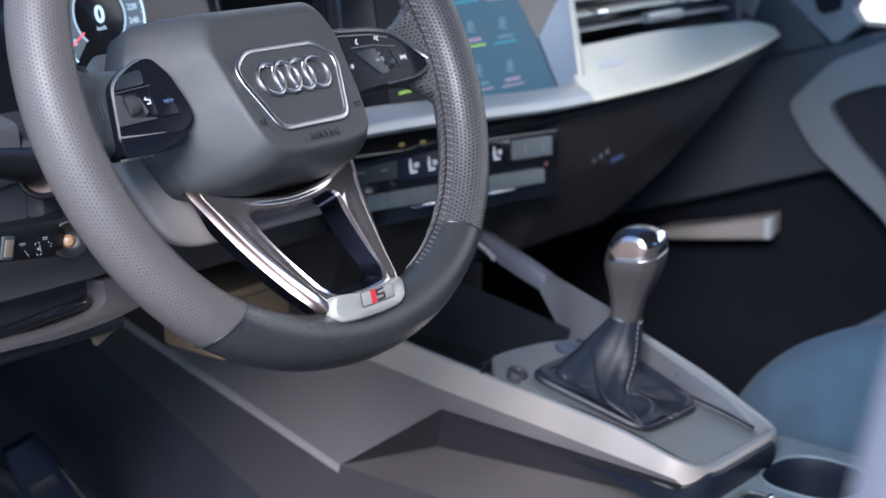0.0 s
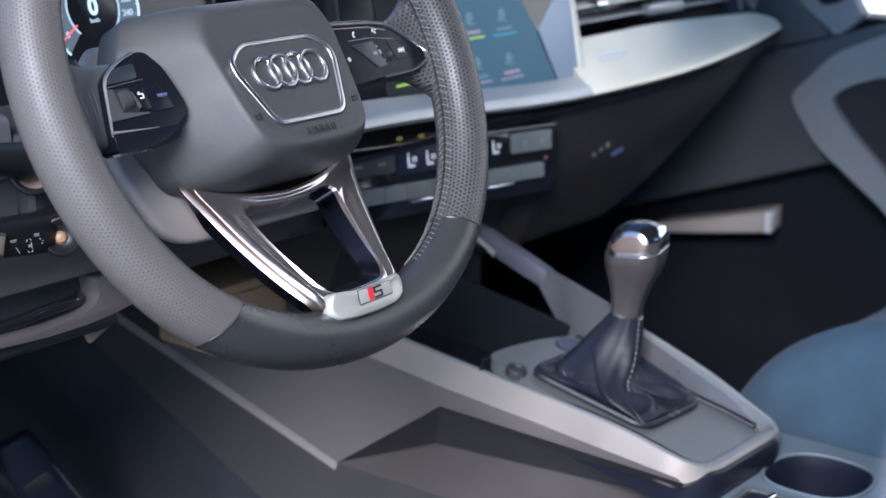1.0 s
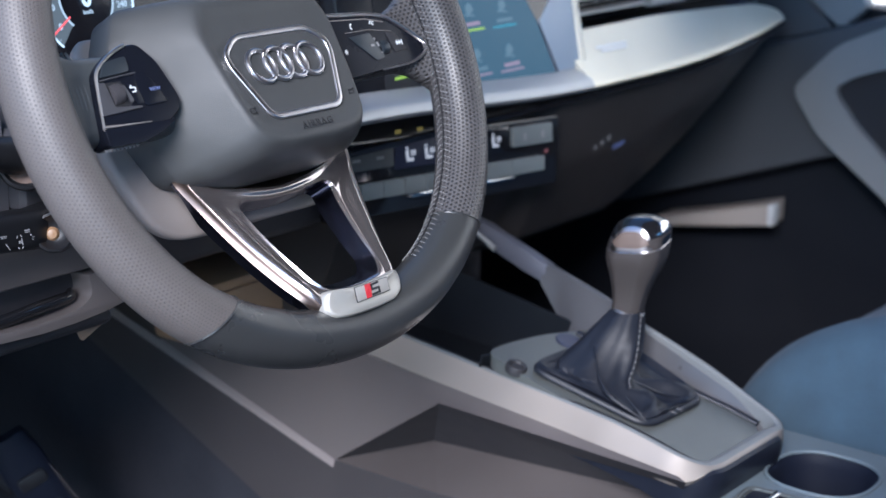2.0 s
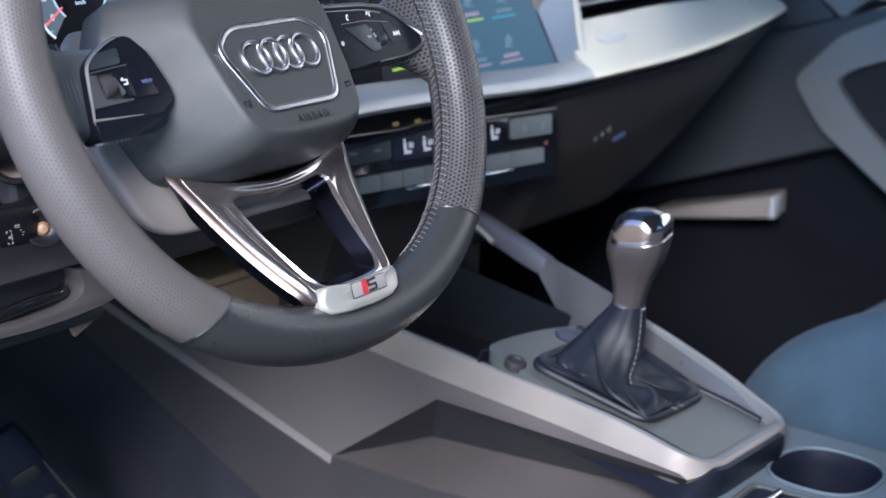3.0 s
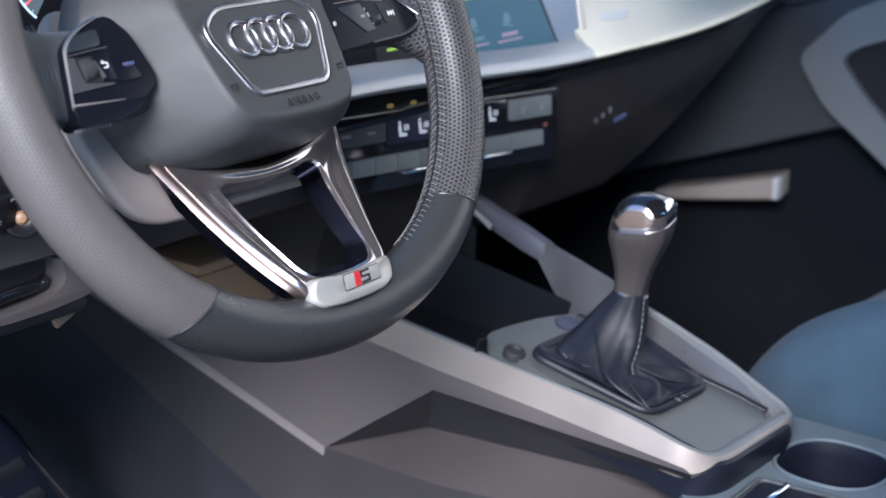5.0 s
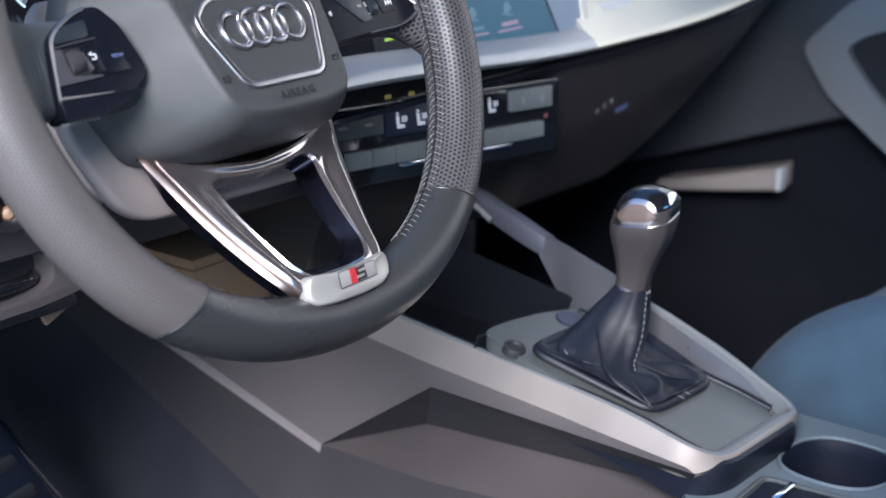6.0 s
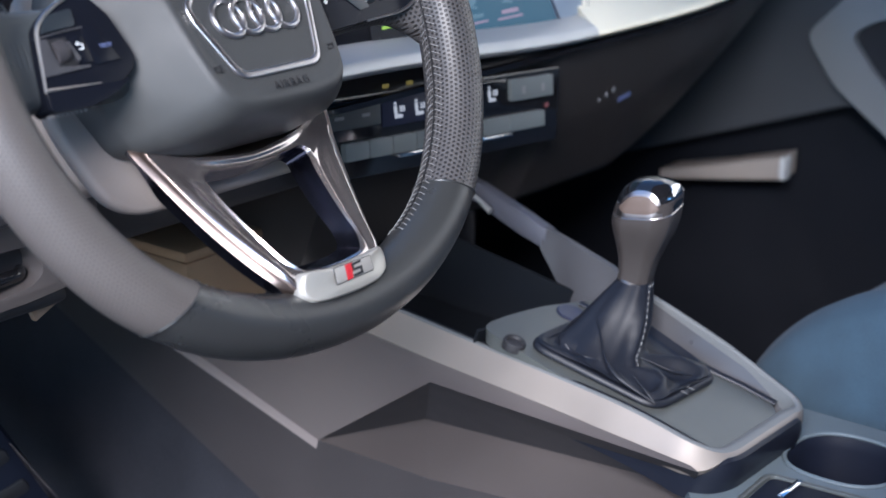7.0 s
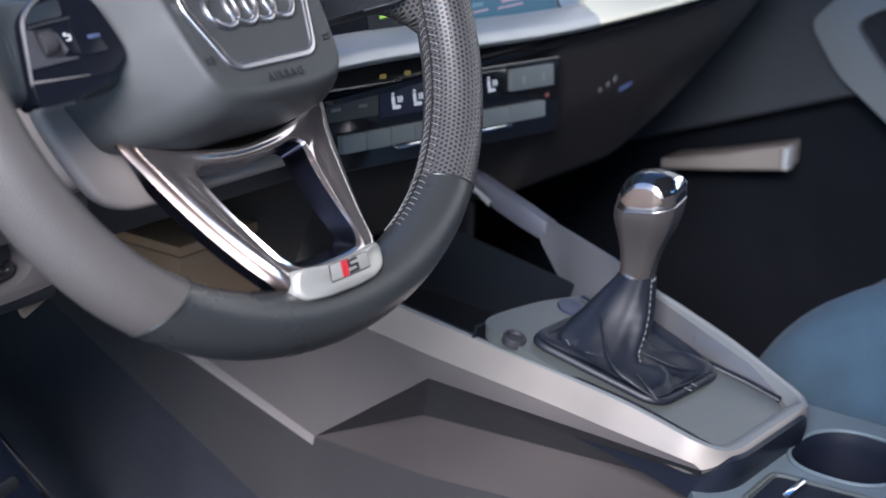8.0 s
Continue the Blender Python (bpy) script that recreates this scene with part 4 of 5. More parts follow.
for cx in (0.042, -0.092):
    cy = 0.004
    part("dial_ring", tube(arc_path(cx, cy, 0.0010, 0.0400), circle(0.0008, 6)), LIT, cluster, "thin white dial ring")
    part("dial_ring", tube(arc_path(cx, cy, 0.0010, 0.0225), circle(0.0007, 6)), LITRING, cluster, "thin white dial ring")
    inner, outer = arc_path(cx, cy, 0.0003, 0.0228), arc_path(cx, cy, 0.0003, 0.0395)
    part("dial_band", loft([inner, [(x, y, z + 0.0002) for x, y, z in inner], [(x, y, z + 0.0002) for x, y, z in outer], outer], closed=False), DIALBAND, cluster, "grey lit dial band", 0)
    ticks = bmesh.new()
    for k in range(27):
        a = radians(222 - 264 * k / 26)
        join(ticks, moved(box(-0.0010, 0.0010, -0.0002, 0.0002, 0, 0.0003), Matrix.Translation((cx + 0.0380 * math.cos(a), cy + 0.0380 * math.sin(a), 0.0006)) @ pose(0, 0, 0, 0, 0, math.degrees(a))))
    part("dial_ticks", ticks, LITRING, cluster, smooth=0)
    needle = moved(box(0.0200, 0.0392, -0.0006, 0.0006, 0, 0.0005), Matrix.Translation((cx, cy, 0.0012)) @ pose(0, 0, 0, 0, 0, 213))
    part("needle", needle, LITRED, cluster, "red needle", 0)
    for i in range(13):
        a = radians(187 - 18.1 * (i - 1) if i else 213)
        part("numeral", moved(letters(str(20 * i), 0.0062, bold=0.0001), Matrix.Translation((cx + 0.0305 * math.cos(a), cy + 0.0305 * math.sin(a), 0.0008))), LITRING, cluster)
    part("numeral", moved(letters("0", 0.0165, bold=0.0005), Matrix.Translation((cx, cy, 0.0010))), LIT, cluster)
    part("lettering", moved(letters("km/h", 0.0042), Matrix.Translation((cx - 0.0005, cy - 0.0090, 0.0010))), LITRING, cluster)

# ---- infotainment screen ----
SCR = pose(0.372, 0.1345, 0.640, 78, 0, 0)
screen = thing("infotainment_screen", SCR, "wide touch screen with dark bezel and tile menu", "touch screen")
part("housing", prism(rounded([(-0.155, -0.062), (0.1665, -0.070), (0.1635, 0.075), (-0.150, 0.075)], 0.006), Matrix.Translation((0, 0, -0.030)), 0.030, 0.0015), GLOSS, screen, "gloss black bezel")
PIC = [(-0.022, -0.0575), (0.1195, -0.0690), (0.0985, -0.0150), (0.0765, 0.0203), (0.060, 0.068), (-0.010, 0.068)]
part("side_bezel", prism([(-0.010, -0.0595), (0.1560, -0.0695), (0.1560, 0.070), (-0.002, 0.070)], Matrix.Translation((0, 0, -0.0004)), 0.0008, 0.0002), BEZEL, screen, "side bezel painted with its pale blue reflection")
# The stronger teal of this part paints a reflection on the glass as glow.
part("picture", prism(rounded(PIC, 0.002, 3), Matrix.Translation((0, 0, 0.0005)), 0.0006), SCREEN, screen, "lit menu picture, teal partly a painted reflection", 0)
part("picture", prism(rounded([(-0.112, -0.0550), (-0.0224, -0.0550), (-0.0104, 0.068), (-0.112, 0.068)], 0.002, 3), Matrix.Translation((0, 0, 0.0005)), 0.0006), DOORP, screen, "dark menu picture outside the painted reflection", 0)
# Black polygon cuts the painted blue reflection off towards the top.
part("upper_bezel", prism([(0.0996, -0.0156), (0.138, 0.0155), (0.1555, 0.030), (0.1555, 0.069), (0.062, 0.069), (0.0774, 0.0203)], Matrix.Translation((0, 0, 0.0003)), 0.0004), GLOSS, screen, "gloss black corner outside the painted reflection", 0)
part("picture_edge", tube([(0.0996, -0.0150, 0.0012), (0.1225, -0.0690, 0.0012)], circle(0.0009, 6)), NAVYB, screen)
part("bright_edge", prism([(0.1568, -0.0695), (0.1655, -0.0695), (0.1625, 0.072), (0.1568, 0.072)], Matrix.Translation((0, 0, -0.004)), 0.006, 0.0008), EDGECREAM, screen, "cream-white edge strip")


def flat(name, poly, mat, lift=0.0012):
    return part(name, prism(poly, Matrix.Translation((0, 0, lift)), 0.0003), mat, screen, "", 0)


for i in range(4):
    for j in range(3):
        x, y = -0.088 + 0.0455 * i + (0.002 * j), 0.0440 - 0.0370 * j - 0.0010 * i
        if i < 2:
            if j == 2:
                flat("tile_bar", [(x - 0.016, y - 0.0100), (x + 0.012, y - 0.0090), (x + 0.012, y - 0.0070), (x - 0.016, y - 0.0080)], LITLIME)
            continue
        flat("tile_icon", rounded([(x - 0.006, y - 0.003), (x - 0.001, y - 0.005), (x + 0.006, y - 0.002), (x + 0.002, y + 0.005), (x - 0.005, y + 0.003)], 0.003, 3), LITTILE)
        flat("tile_icon", rounded([(x - 0.008, y - 0.005), (x + 0.006, y - 0.007), (x + 0.006, y - 0.0055), (x - 0.008, y - 0.0035)], 0.0006, 2), LITTILE)
        flat("tile_caption", [(x - 0.010, y - 0.0140), (x + 0.012, y - 0.0140), (x + 0.012, y - 0.0110), (x - 0.010, y - 0.0110)], LITPINK if (i + j) % 2 else LITTILE)
        flat("tile_bar", [(x - 0.016, y - 0.0182), (x + 0.017, y - 0.0182), (x + 0.017, y - 0.0166), (x - 0.016, y - 0.0166)], (LITPINK, LITLIME, LITTEAL, LITPINK)[(i + (2 if j == 2 else 3 * j)) % 4 if j < 2 else (1, 3, 0, 3)[i]])

# ---- passenger air vent ----
vent = thing("air_vent", pose(0, 0, 0), "wide black air vent with chrome slat", "air vent")
part("cavity", box(0.53, 0.905, 0.175, 0.21, 0.606, 0.665, 0.003), GLOSS, vent, "black vent cavity")
for z, mat, r in ((0.6185, LEDGE, 0.0022), (0.6330, EDGECREAM, 0.0034), (0.6480, LEDGE, 0.0022)):
    part("slat", tube([(0.532, 0.1640, z), (0.70, 0.164, z + 0.0005), (0.885, 0.168, z - 0.003)], rounded([(-0.007, -r), (0.007, -r * 0.6), (0.007, r * 0.6), (-0.007, r)], 0.0012, 2)), mat, vent, "metal slat")
part("tab", box(0.600, 0.620, 0.150, 0.162, 0.6295, 0.6375, 0.0015), BRIGHT, vent, "chrome vent tab")
part("tab", box(0.760, 0.785, 0.150, 0.164, 0.6305, 0.6395, 0.0015), BRIGHT, vent, "chrome vent tab")
part("tab", box(0.700, 0.770, 0.152, 0.163, 0.6150, 0.6260, 0.003), LEDGE, vent, "silver vent tab")
part("surround", box(0.523, 0.532, 0.150, 0.20, 0.603, 0.668, 0.002), DARK, vent)
part("end_cheek", prism(rounded([(0.150, 0.600), (0.215, 0.600), (0.215, 0.69), (0.165, 0.69)], 0.006), Matrix.Translation((0.889, 0, 0)) @ Matrix(((0, 0, 1, 0), (1, 0, 0, 0), (0, 1, 0, 0), (0, 0, 0, 1))), 0.012, 0.002), NAVYB, vent, "dark blue end cheek")

# ---- climate controls ----
CL = pose(0.355, 0.1135, 0.530, 84, 0, -4) @ pose(0, 0, 0, 0, 0, -2.9)
climate = thing("climate_control", CL, "black climate panel with grey push buttons", "climate control")
part("panel", prism(rounded([(-0.165, -0.034), (0.112, -0.034), (0.118, 0.0235), (-0.165, 0.0235)], 0.004), Matrix.Translation((0, 0, -0.006)), 0.006, 0.001), GLOSS, climate, "gloss black panel")


def key(x0, x1, y0, y1, mat, label, lift=0.004, r=0.0012):
    return part("button", prism(rounded([(x0, y0), (x1, y0), (x1, y1), (x0, y1)], r, 3), Matrix.Translation((0, 0, -0.001)), lift, 0.0007, 2), mat, climate, label)


def seat_icon(x, y, parent):
    """A seat in side view: a leaning back, a cushion, a headrest and three short heat lines."""
    bm = prism(rounded([(x - 0.0052, y - 0.0020), (x - 0.0022, y - 0.0026), (x - 0.0026, y + 0.0042), (x - 0.0056, y + 0.0042)], 0.0008, 2), Matrix(), 0.0003)
    join(bm, prism(rounded([(x - 0.0050, y - 0.0050), (x + 0.0034, y - 0.0050), (x + 0.0036, y - 0.0026), (x - 0.0046, y - 0.0020)], 0.0010, 2), Matrix(), 0.0003))
    join(bm, prism(rounded([(x - 0.0054, y + 0.0048), (x - 0.0030, y + 0.0048), (x - 0.0030, y + 0.0066), (x - 0.0054, y + 0.0066)], 0.0006, 2), Matrix(), 0.0003))
    for k in range(3):
        u = x + 0.0004 + 0.0020 * k
        join(bm, prism([(u, y - 0.0008), (u + 0.0011, y - 0.0008), (u + 0.0015, y + 0.0014), (u + 0.0009, y + 0.0036), (u - 0.0002, y + 0.0036), (u + 0.0004, y + 0.0014)], Matrix(), 0.0003))
    return part("seat_symbol", moved(bm, Matrix.Translation((0, 0, 0.0018))), LITSEAT, parent, "lit seat symbol", 0)


key(-0.1460, -0.0925, 0.0018, 0.0165, BUTTONB, "dark grey auto button")
k = key(-0.0895, -0.0320, -0.0010, 0.0215, NAVYB, "dark blue temperature display", 0.0025)
seat_icon(-0.0725, 0.0088, k)
seat_icon(-0.0505, 0.0088, k)
key(-0.0310, 0.0165, -0.0010, 0.0215, GLOSS, "dark centre display", 0.0025)
k = key(0.0175, 0.0490, -0.0010, 0.0200, GLOSS, "dark temperature display", 0.0025)
seat_icon(0.0312, 0.0095, k)
key(0.0520, 0.1035, 0.0025, 0.0190, BUTTON, "grey fan button", 0.0050)
EDGES = (-0.1310, -0.1070, -0.0830, -0.0580, -0.0330, -0.0080, 0.0175, 0.0475, 0.0915)
for x0, x1 in zip(EDGES, EDGES[1:]):
    key(x0 + 0.0006, x1 - 0.0006, -0.0205, -0.0080, BUTTON, "grey toggle button", 0.0060)
for x0, x1 in ((-0.0780, -0.0350), (0.0100, 0.0500)):
    part("button_edge", box(x0, x1, -0.0238, -0.0212, 0.001, 0.0060, 0.0008), BRIGHT, climate, "chrome strip")
for x in (-0.0862, -0.0612):
    marks("tell_tale", [(x, 0.0277, 0.0065, 0.0030, 0)], 0.002, climate, DIMLIME, "small dim tell-tale")
marks("warning_dot", [(0.0985, -0.0052, 0.0045, 0.0030, 20)], 0.0008, climate, LITDIMRED, "small red lamp")
for x, wd, h in ((0.066, 0.0035, 0.0060), (0.090, 0.0035, 0.0060), (-0.134, 0.009, 0.0022), (-0.108, 0.008, 0.0022)):
    marks("button_symbol", [(x, 0.0100, wd, h, 0)], 0.0042 if x > 0 else 0.0032, climate, GREYMARK)

# ignition-side symbols on the passenger dash
plate = thing("dash_switch", pose(0.575, 0.1222, 0.503, 100, 0, 0), "small dark switch with lit marks on the dashboard", "switch")
part("face", prism(rounded([(-0.030, -0.014), (0.045, -0.014), (0.045, 0.014), (-0.030, 0.014)], 0.004), Matrix.Translation((0, 0, -0.0160)), 0.010, 0.0008), DASHB, plate)
marks("lit_mark", [(-0.0153, 0.0000, 0.0038, 0.0042, 45), (-0.0046, 0.0030, 0.0042, 0.0046, 45), (0.0061, 0.0060, 0.0048, 0.0056, 45)], 0.0002, plate, GREYMARK)
marks("blue_mark", [(0.0270, -0.0043, 0.0200, 0.0045, 8)], 0.0002, plate, NAVYL)

# ---- centre console ----
console = thing("centre_console", pose(0, 0, 0), "grey plastic centre console with silver edge and grey panel", "centre console")


def faces(polys, thick=0.0):
    bm = bmesh.new()
    cache = {}

    def vert(p):
        k = tuple(round(c, 5) for c in p)
        if k not in cache:
            cache[k] = bm.verts.new(p)
        return cache[k]
    for poly in polys:
        bm.faces.new([vert(p) for p in poly])
    if thick:
        bmesh.ops.recalc_face_normals(bm, faces=bm.faces)
        bmesh.ops.solidify(bm, geom=bm.faces[:] + bm.edges[:] + bm.verts[:], thickness=thick)
    return bm


A = (0.226, 0.146, 0.299)          # tip of the recess
B = (0.226, 0.043, 0.373)          # upper peak of the recess
Cc = (0.2850, 0.0918, 0.3112)    # inner corner
D = (0.243, -0.158, 0.360)         # rear end of the upper edge
E_ = (0.2810, -0.1334, 0.3278)   # rear end of the lower edge
F = (0.226, 0.600, 0.4313)         # front end of the crease
TF = (0.246, 0.600, 0.4580)        # front end below the silver edge
TM = (0.2445, 0.122, 0.3865)
TR = (0.246, -0.150, 0.3615)
A3, F3 = (0.2205, 0.1430, 0.2949), (0.2202, 0.600, 0.4232)
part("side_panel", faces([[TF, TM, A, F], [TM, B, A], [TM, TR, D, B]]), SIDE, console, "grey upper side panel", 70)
part("crease", faces([[F, A, A3, F3]]), CREASE, console, "bevelled crease with its highlight in the colour", 0)
# The recess faces carry their shade in a darker base colour.
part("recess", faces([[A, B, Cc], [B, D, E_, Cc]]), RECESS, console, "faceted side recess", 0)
G0, G1, G2 = (0.222, 0.600, 0.4140), (0.222, 0.198, 0.2330), (0.222, 0.02, 0.153)
H1, H2, H3 = (0.2255, 0.042, 0.300), (0.2300, -0.150, 0.316), (0.2300, -0.60, 0.30)
part("lower_side", faces([[F3, A3, G1, G0], [A3, A, H1, G2, G1]]), LOWER, console, "lower side panel, light fall-off in its colour", 60)
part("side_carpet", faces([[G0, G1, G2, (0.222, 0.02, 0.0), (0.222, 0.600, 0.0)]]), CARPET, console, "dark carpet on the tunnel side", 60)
part("lower_side", faces([[H1, H2, (0.226, -0.150, 0.0), (0.222, 0.02, 0.0), G2], [H2, H3, (0.225, -0.60, 0.0), (0.226, -0.150, 0.0)]]), LOWER, console, "rear lower side panel, light fall-off in its colour", 60)
part("ledge", faces([[A, Cc, H1], [Cc, E_, H2, H1]]), SIDE, console, "sloping ledge below the recess", 0)
part("rear_side", faces([[E_, (0.246, -0.170, 0.3330), (0.246, -0.60, 0.3330), H3, H2]]), SIDE, console, "grey rear side panel", 0)
part("tunnel", box(0.235, 0.435, -0.60, 0.62, 0.0, 0.285, 0.02), CARPET, console, "dark carpeted tunnel")

# silver edge along the near side, round the rear and up the far side
EDGE = rounded3([(0.2505, 0.345, 0.4330), (0.2510, 0.200, 0.4080), (0.2520, 0.100, 0.3965), (0.2530, 0.030, 0.3880), (0.2545, -0.046, 0.3790),
                 (0.2550, -0.096, 0.3725), (0.2575, -0.1630, 0.3550), (0.3870, -0.1640, 0.3520), (0.3890, -0.1300, 0.3660), (0.3890, -0.0980, 0.3815), (0.3890, -0.0360, 0.4040), (0.3890, 0.0200, 0.4180)], 0.034, 10, False)
run, even = [0.0], []
for a, c in zip(EDGE, EDGE[1:]):
    run.append(run[-1] + (Vector(c) - Vector(a)).length)
for q in range(261):
    d = run[-1] * q / 260
    i = max(k for k in range(len(EDGE) - 1) if run[k] <= d)
    even.append(Vector(EDGE[i]).lerp(Vector(EDGE[i + 1]), (d - run[i]) / (run[i + 1] - run[i])))
EDGE = even
SL = math.tan(radians(17))


def on_panel(x, y, lift=0.0):
    return (x, y, 0.357 + (y + 0.144) * SL + lift)


def edge_taper(t):
    """The side of the console that the edge runs along (0 near, 1 rear, 2 far), and how far the band has drawn in."""
    p = EDGE[round(t * (len(EDGE) - 1))]
    ease = lambda a: a * a * (3 - 2 * a)
    k = ease(min(1.0, max(0.0, (p.x - 0.2562) / 0.018))) + ease(min(1.0, max(0.0, (p.x - 0.366) / 0.021)))
    return k, 0.60 * min(1.0, max(0.0, (0.06 - p.y) / 0.20))


def blend(rows, k):
    """Mixes the near, rear and far sections of the edge."""
    i = min(1, int(k))
    return [(lerp(a[0], b[0], k - i), lerp(a[1], b[1], k - i)) for a, b in zip(rows[i], rows[i + 1])]


def edge_profile(t):
    k, j = edge_taper(t)
    lo, ou = lerp(-0.0105, -0.0030, j), lerp(0.0084, 0.0070, j)
    near = [(ou - 0.0030, lo - 0.0052), (ou, lo), (lerp(ou, -0.0046, 0.33), lerp(lo, 0.0076, 0.33)), (lerp(ou, -0.0046, 0.66), lerp(lo, 0.0076, 0.66)), (-0.0046, 0.0076), (-0.0060, 0.0086), (-0.0085, 0.0084), (-0.0100, 0.0070), (-0.0100, -0.0140)]
    # Silver narrowed at the rear, where the skirt draws its dark reflection.
    rear = [(0.0016, 0.0044), (0.0022, 0.0052), (0.0016, 0.0060), (0.0006, 0.0068), (-0.0004, 0.0074), (-0.0034, 0.0082), (-0.0076, 0.0084), (-0.0104, 0.0066), (-0.0106, -0.0140)]
    far = [(0.0030, -0.0140), (0.0035, -0.0080), (0.0036, -0.0030), (0.0034, 0.0020), (0.0026, 0.0050), (0.0012, 0.0070), (-0.0012, 0.0076), (-0.0034, 0.0060), (-0.0040, -0.0100)]
    return blend((near, rear, far), k)


def skirt_profile(t):
    k, j = edge_taper(t)
    top = lerp(-0.0145, -0.0066, j)
    near = [(-0.0010, -0.0290), (0.0000, -0.0190), (0.0010, top - 0.0006), (0.0008, top), (-0.0060, top - 0.0004), (-0.0060, -0.0290)]
    # Rear section rises so its dark colour stands in for the shaded silver.
    rear = [(-0.0010, -0.0260), (0.0036, -0.0120), (0.0052, -0.0040), (0.0044, 0.0030), (0.0014, 0.0056), (-0.0060, -0.0260)]
    far = [(-0.0030, -0.0200), (0.0010, -0.0120), (0.0010, -0.0100), (0.0000, -0.0080), (-0.0030, -0.0080), (-0.0030, -0.0200)]
    return blend((near, rear, far), k)


part("silver_edge", tube(EDGE, lambda t: edge_profile(t)[:5] + [(edge_profile(t)[4][0] - 0.0010, -0.0080)]), SILVERB, console, "satin silver edge trim", smooth=40)
part("edge_rim", tube(EDGE, lambda t: edge_profile(t)[4:]), BEADG, console, "grey rounded rim round the panel", smooth=50)
part("edge_skirt", tube(EDGE, skirt_profile), SKIRT, console, "black skirt, at the rear standing in for the shaded silver", smooth=40)
near_run = [p for p in EDGE if p.x < 0.262]
part("edge_line", tube(near_run, [(-0.0103, 0.0060), (-0.0103, 0.0078), (-0.0135, 0.0070), (-0.0150, 0.0052), (-0.0152, -0.0020), (-0.0103, -0.0020)]), SKIRT, console, "dark inner edge strip", smooth=40)
# Dark strip laid over the joint to draw the shadow line there.
part("panel_gap_shade", tube([on_panel(0.3795, -0.1440, 0.0008), on_panel(0.3770, -0.1200, 0.0010), on_panel(0.3715, -0.0950, 0.0010), on_panel(0.3630, -0.0480, 0.0010), on_panel(0.3560, 0.0050, 0.0010)], [(x, y * 0.5) for x, y in circle(0.0034, 10)]), SKIRT, console, "dark strip for the joint and its shade")
# top panel
pan = [(0.2585, 0.0250), (0.2640, -0.1400), (0.2760, -0.1520), (0.3680, -0.1520), (0.3790, -0.1400), (0.3775, 0.0030), (0.3530, 0.0095), (0.3266, 0.0183), (0.2850, 0.0248)]
top = loft([[on_panel(x, y, -0.010) for x, y in rounded(pan, 0.012, 4)], [on_panel(x, y, 0.0) for x, y in rounded(pan, 0.012, 4)]])
part("top_panel", top, PANEL, console, "grey metallic top panel")
part("start_button", moved(turned([(0.002, 0.0012), (0.0100, 0.0014), (0.0108, 0.0008), (0.0108, -0.003)], 28), Matrix.Translation(on_panel(0.338, 0.0015)) @ pose(0, 0, 0, 17)), NAVYB, console, "dark round start button")
part("panel_knob", moved(turned([(0.002, 0.0010), (0.0052, 0.0010), (0.0062, 0.0030), (0.0076, 0.0030), (0.0082, 0.0018), (0.0082, -0.003)], 28), Matrix.Translation(on_panel(0.2635, -0.0005)) @ pose(0, 0, 0, 17)), DARK, console, "black round cap")
# far wall of the console and the rising arm
WALL = [(-0.152, 0.3600, 0.34), (-0.115, 0.3820, 0.35), (-0.034, 0.4145, 0.37), (0.000, 0.4305, 0.38), (0.0346, 0.4415, 0.3959), (0.0465, 0.4450, 0.4128), (0.0580, 0.4488, 0.4290)]
rings = []
for y, hi, lo in WALL:
    rings.append([(0.3800 - 0.195 * (min(y, 0.03) + 0.14) * (0.6 if y < 0.03 else 0.0), y, lo), (0.3850, y, hi - 0.008), (0.3860, y, hi - 0.005), (0.3915, y, hi - 0.005), (0.3930, y, hi - 0.009), (0.3980, y, lo)])
part("far_wall", loft(rings), FARWALL, console, "dull silver far wall", smooth=22)
rings = []
for y, x, lo, hi in ((0.0560, 0.3840, 0.4285, 0.4432), (0.0600, 0.3835, 0.4288, 0.4448), (0.0780, 0.3840, 0.4340, 0.4520), (0.1020, 0.3860, 0.4420, 0.4592), (0.1240, 0.3900, 0.4490, 0.4652), (0.170, 0.4020, 0.4560, 0.4700)):
    rings.append([(x, y, lo), (x - 0.0010, y, lo + 0.003), (x - 0.0004, y, hi - 0.004), (x + 0.0012, y, hi - 0.001), (x + 0.004, y, hi), (x + 0.013, y, hi - 0.002), (x + 0.016, y, hi - 0.008), (x + 0.016, y, lo)])
part("arm", loft(rings), ARMB, console, "rising arm, bluish light in its colour", smooth=40)
part("arm_clip", tube([(0.3830, 0.1300, 0.4610), (0.3815, 0.1150, 0.4540), (0.3810, 0.1050, 0.4480)], lambda t: circle(lerp(0.0016, 0.0026, t), 10)), LEDGE, console, "pale metal clip on the arm")
# tray in front of the panel
part("tray", faces([[(0.258, 0.040, 0.36), (0.378, 0.040, 0.36), (0.378, 0.30, 0.37), (0.258, 0.30, 0.37)],
                    [(0.258, 0.040, 0.36), (0.378, 0.040, 0.36), (0.378, 0.004, 0.400), (0.258, 0.026, 0.405)],
                    [(0.258, 0.30, 0.37), (0.378, 0.30, 0.37), (0.378, 0.30, 0.47), (0.258, 0.30, 0.47)],
                    [(0.258, 0.040, 0.36), (0.258, 0.30, 0.37), (0.258, 0.30, 0.415), (0.258, 0.040, 0.385)],
                    [(0.3785, 0.006, 0.36), (0.3785, 0.30, 0.37), (0.3785, 0.30, 0.45), (0.3785, 0.006, 0.400)]], 0.002), TRAYP, console, "black storage tray", 0)
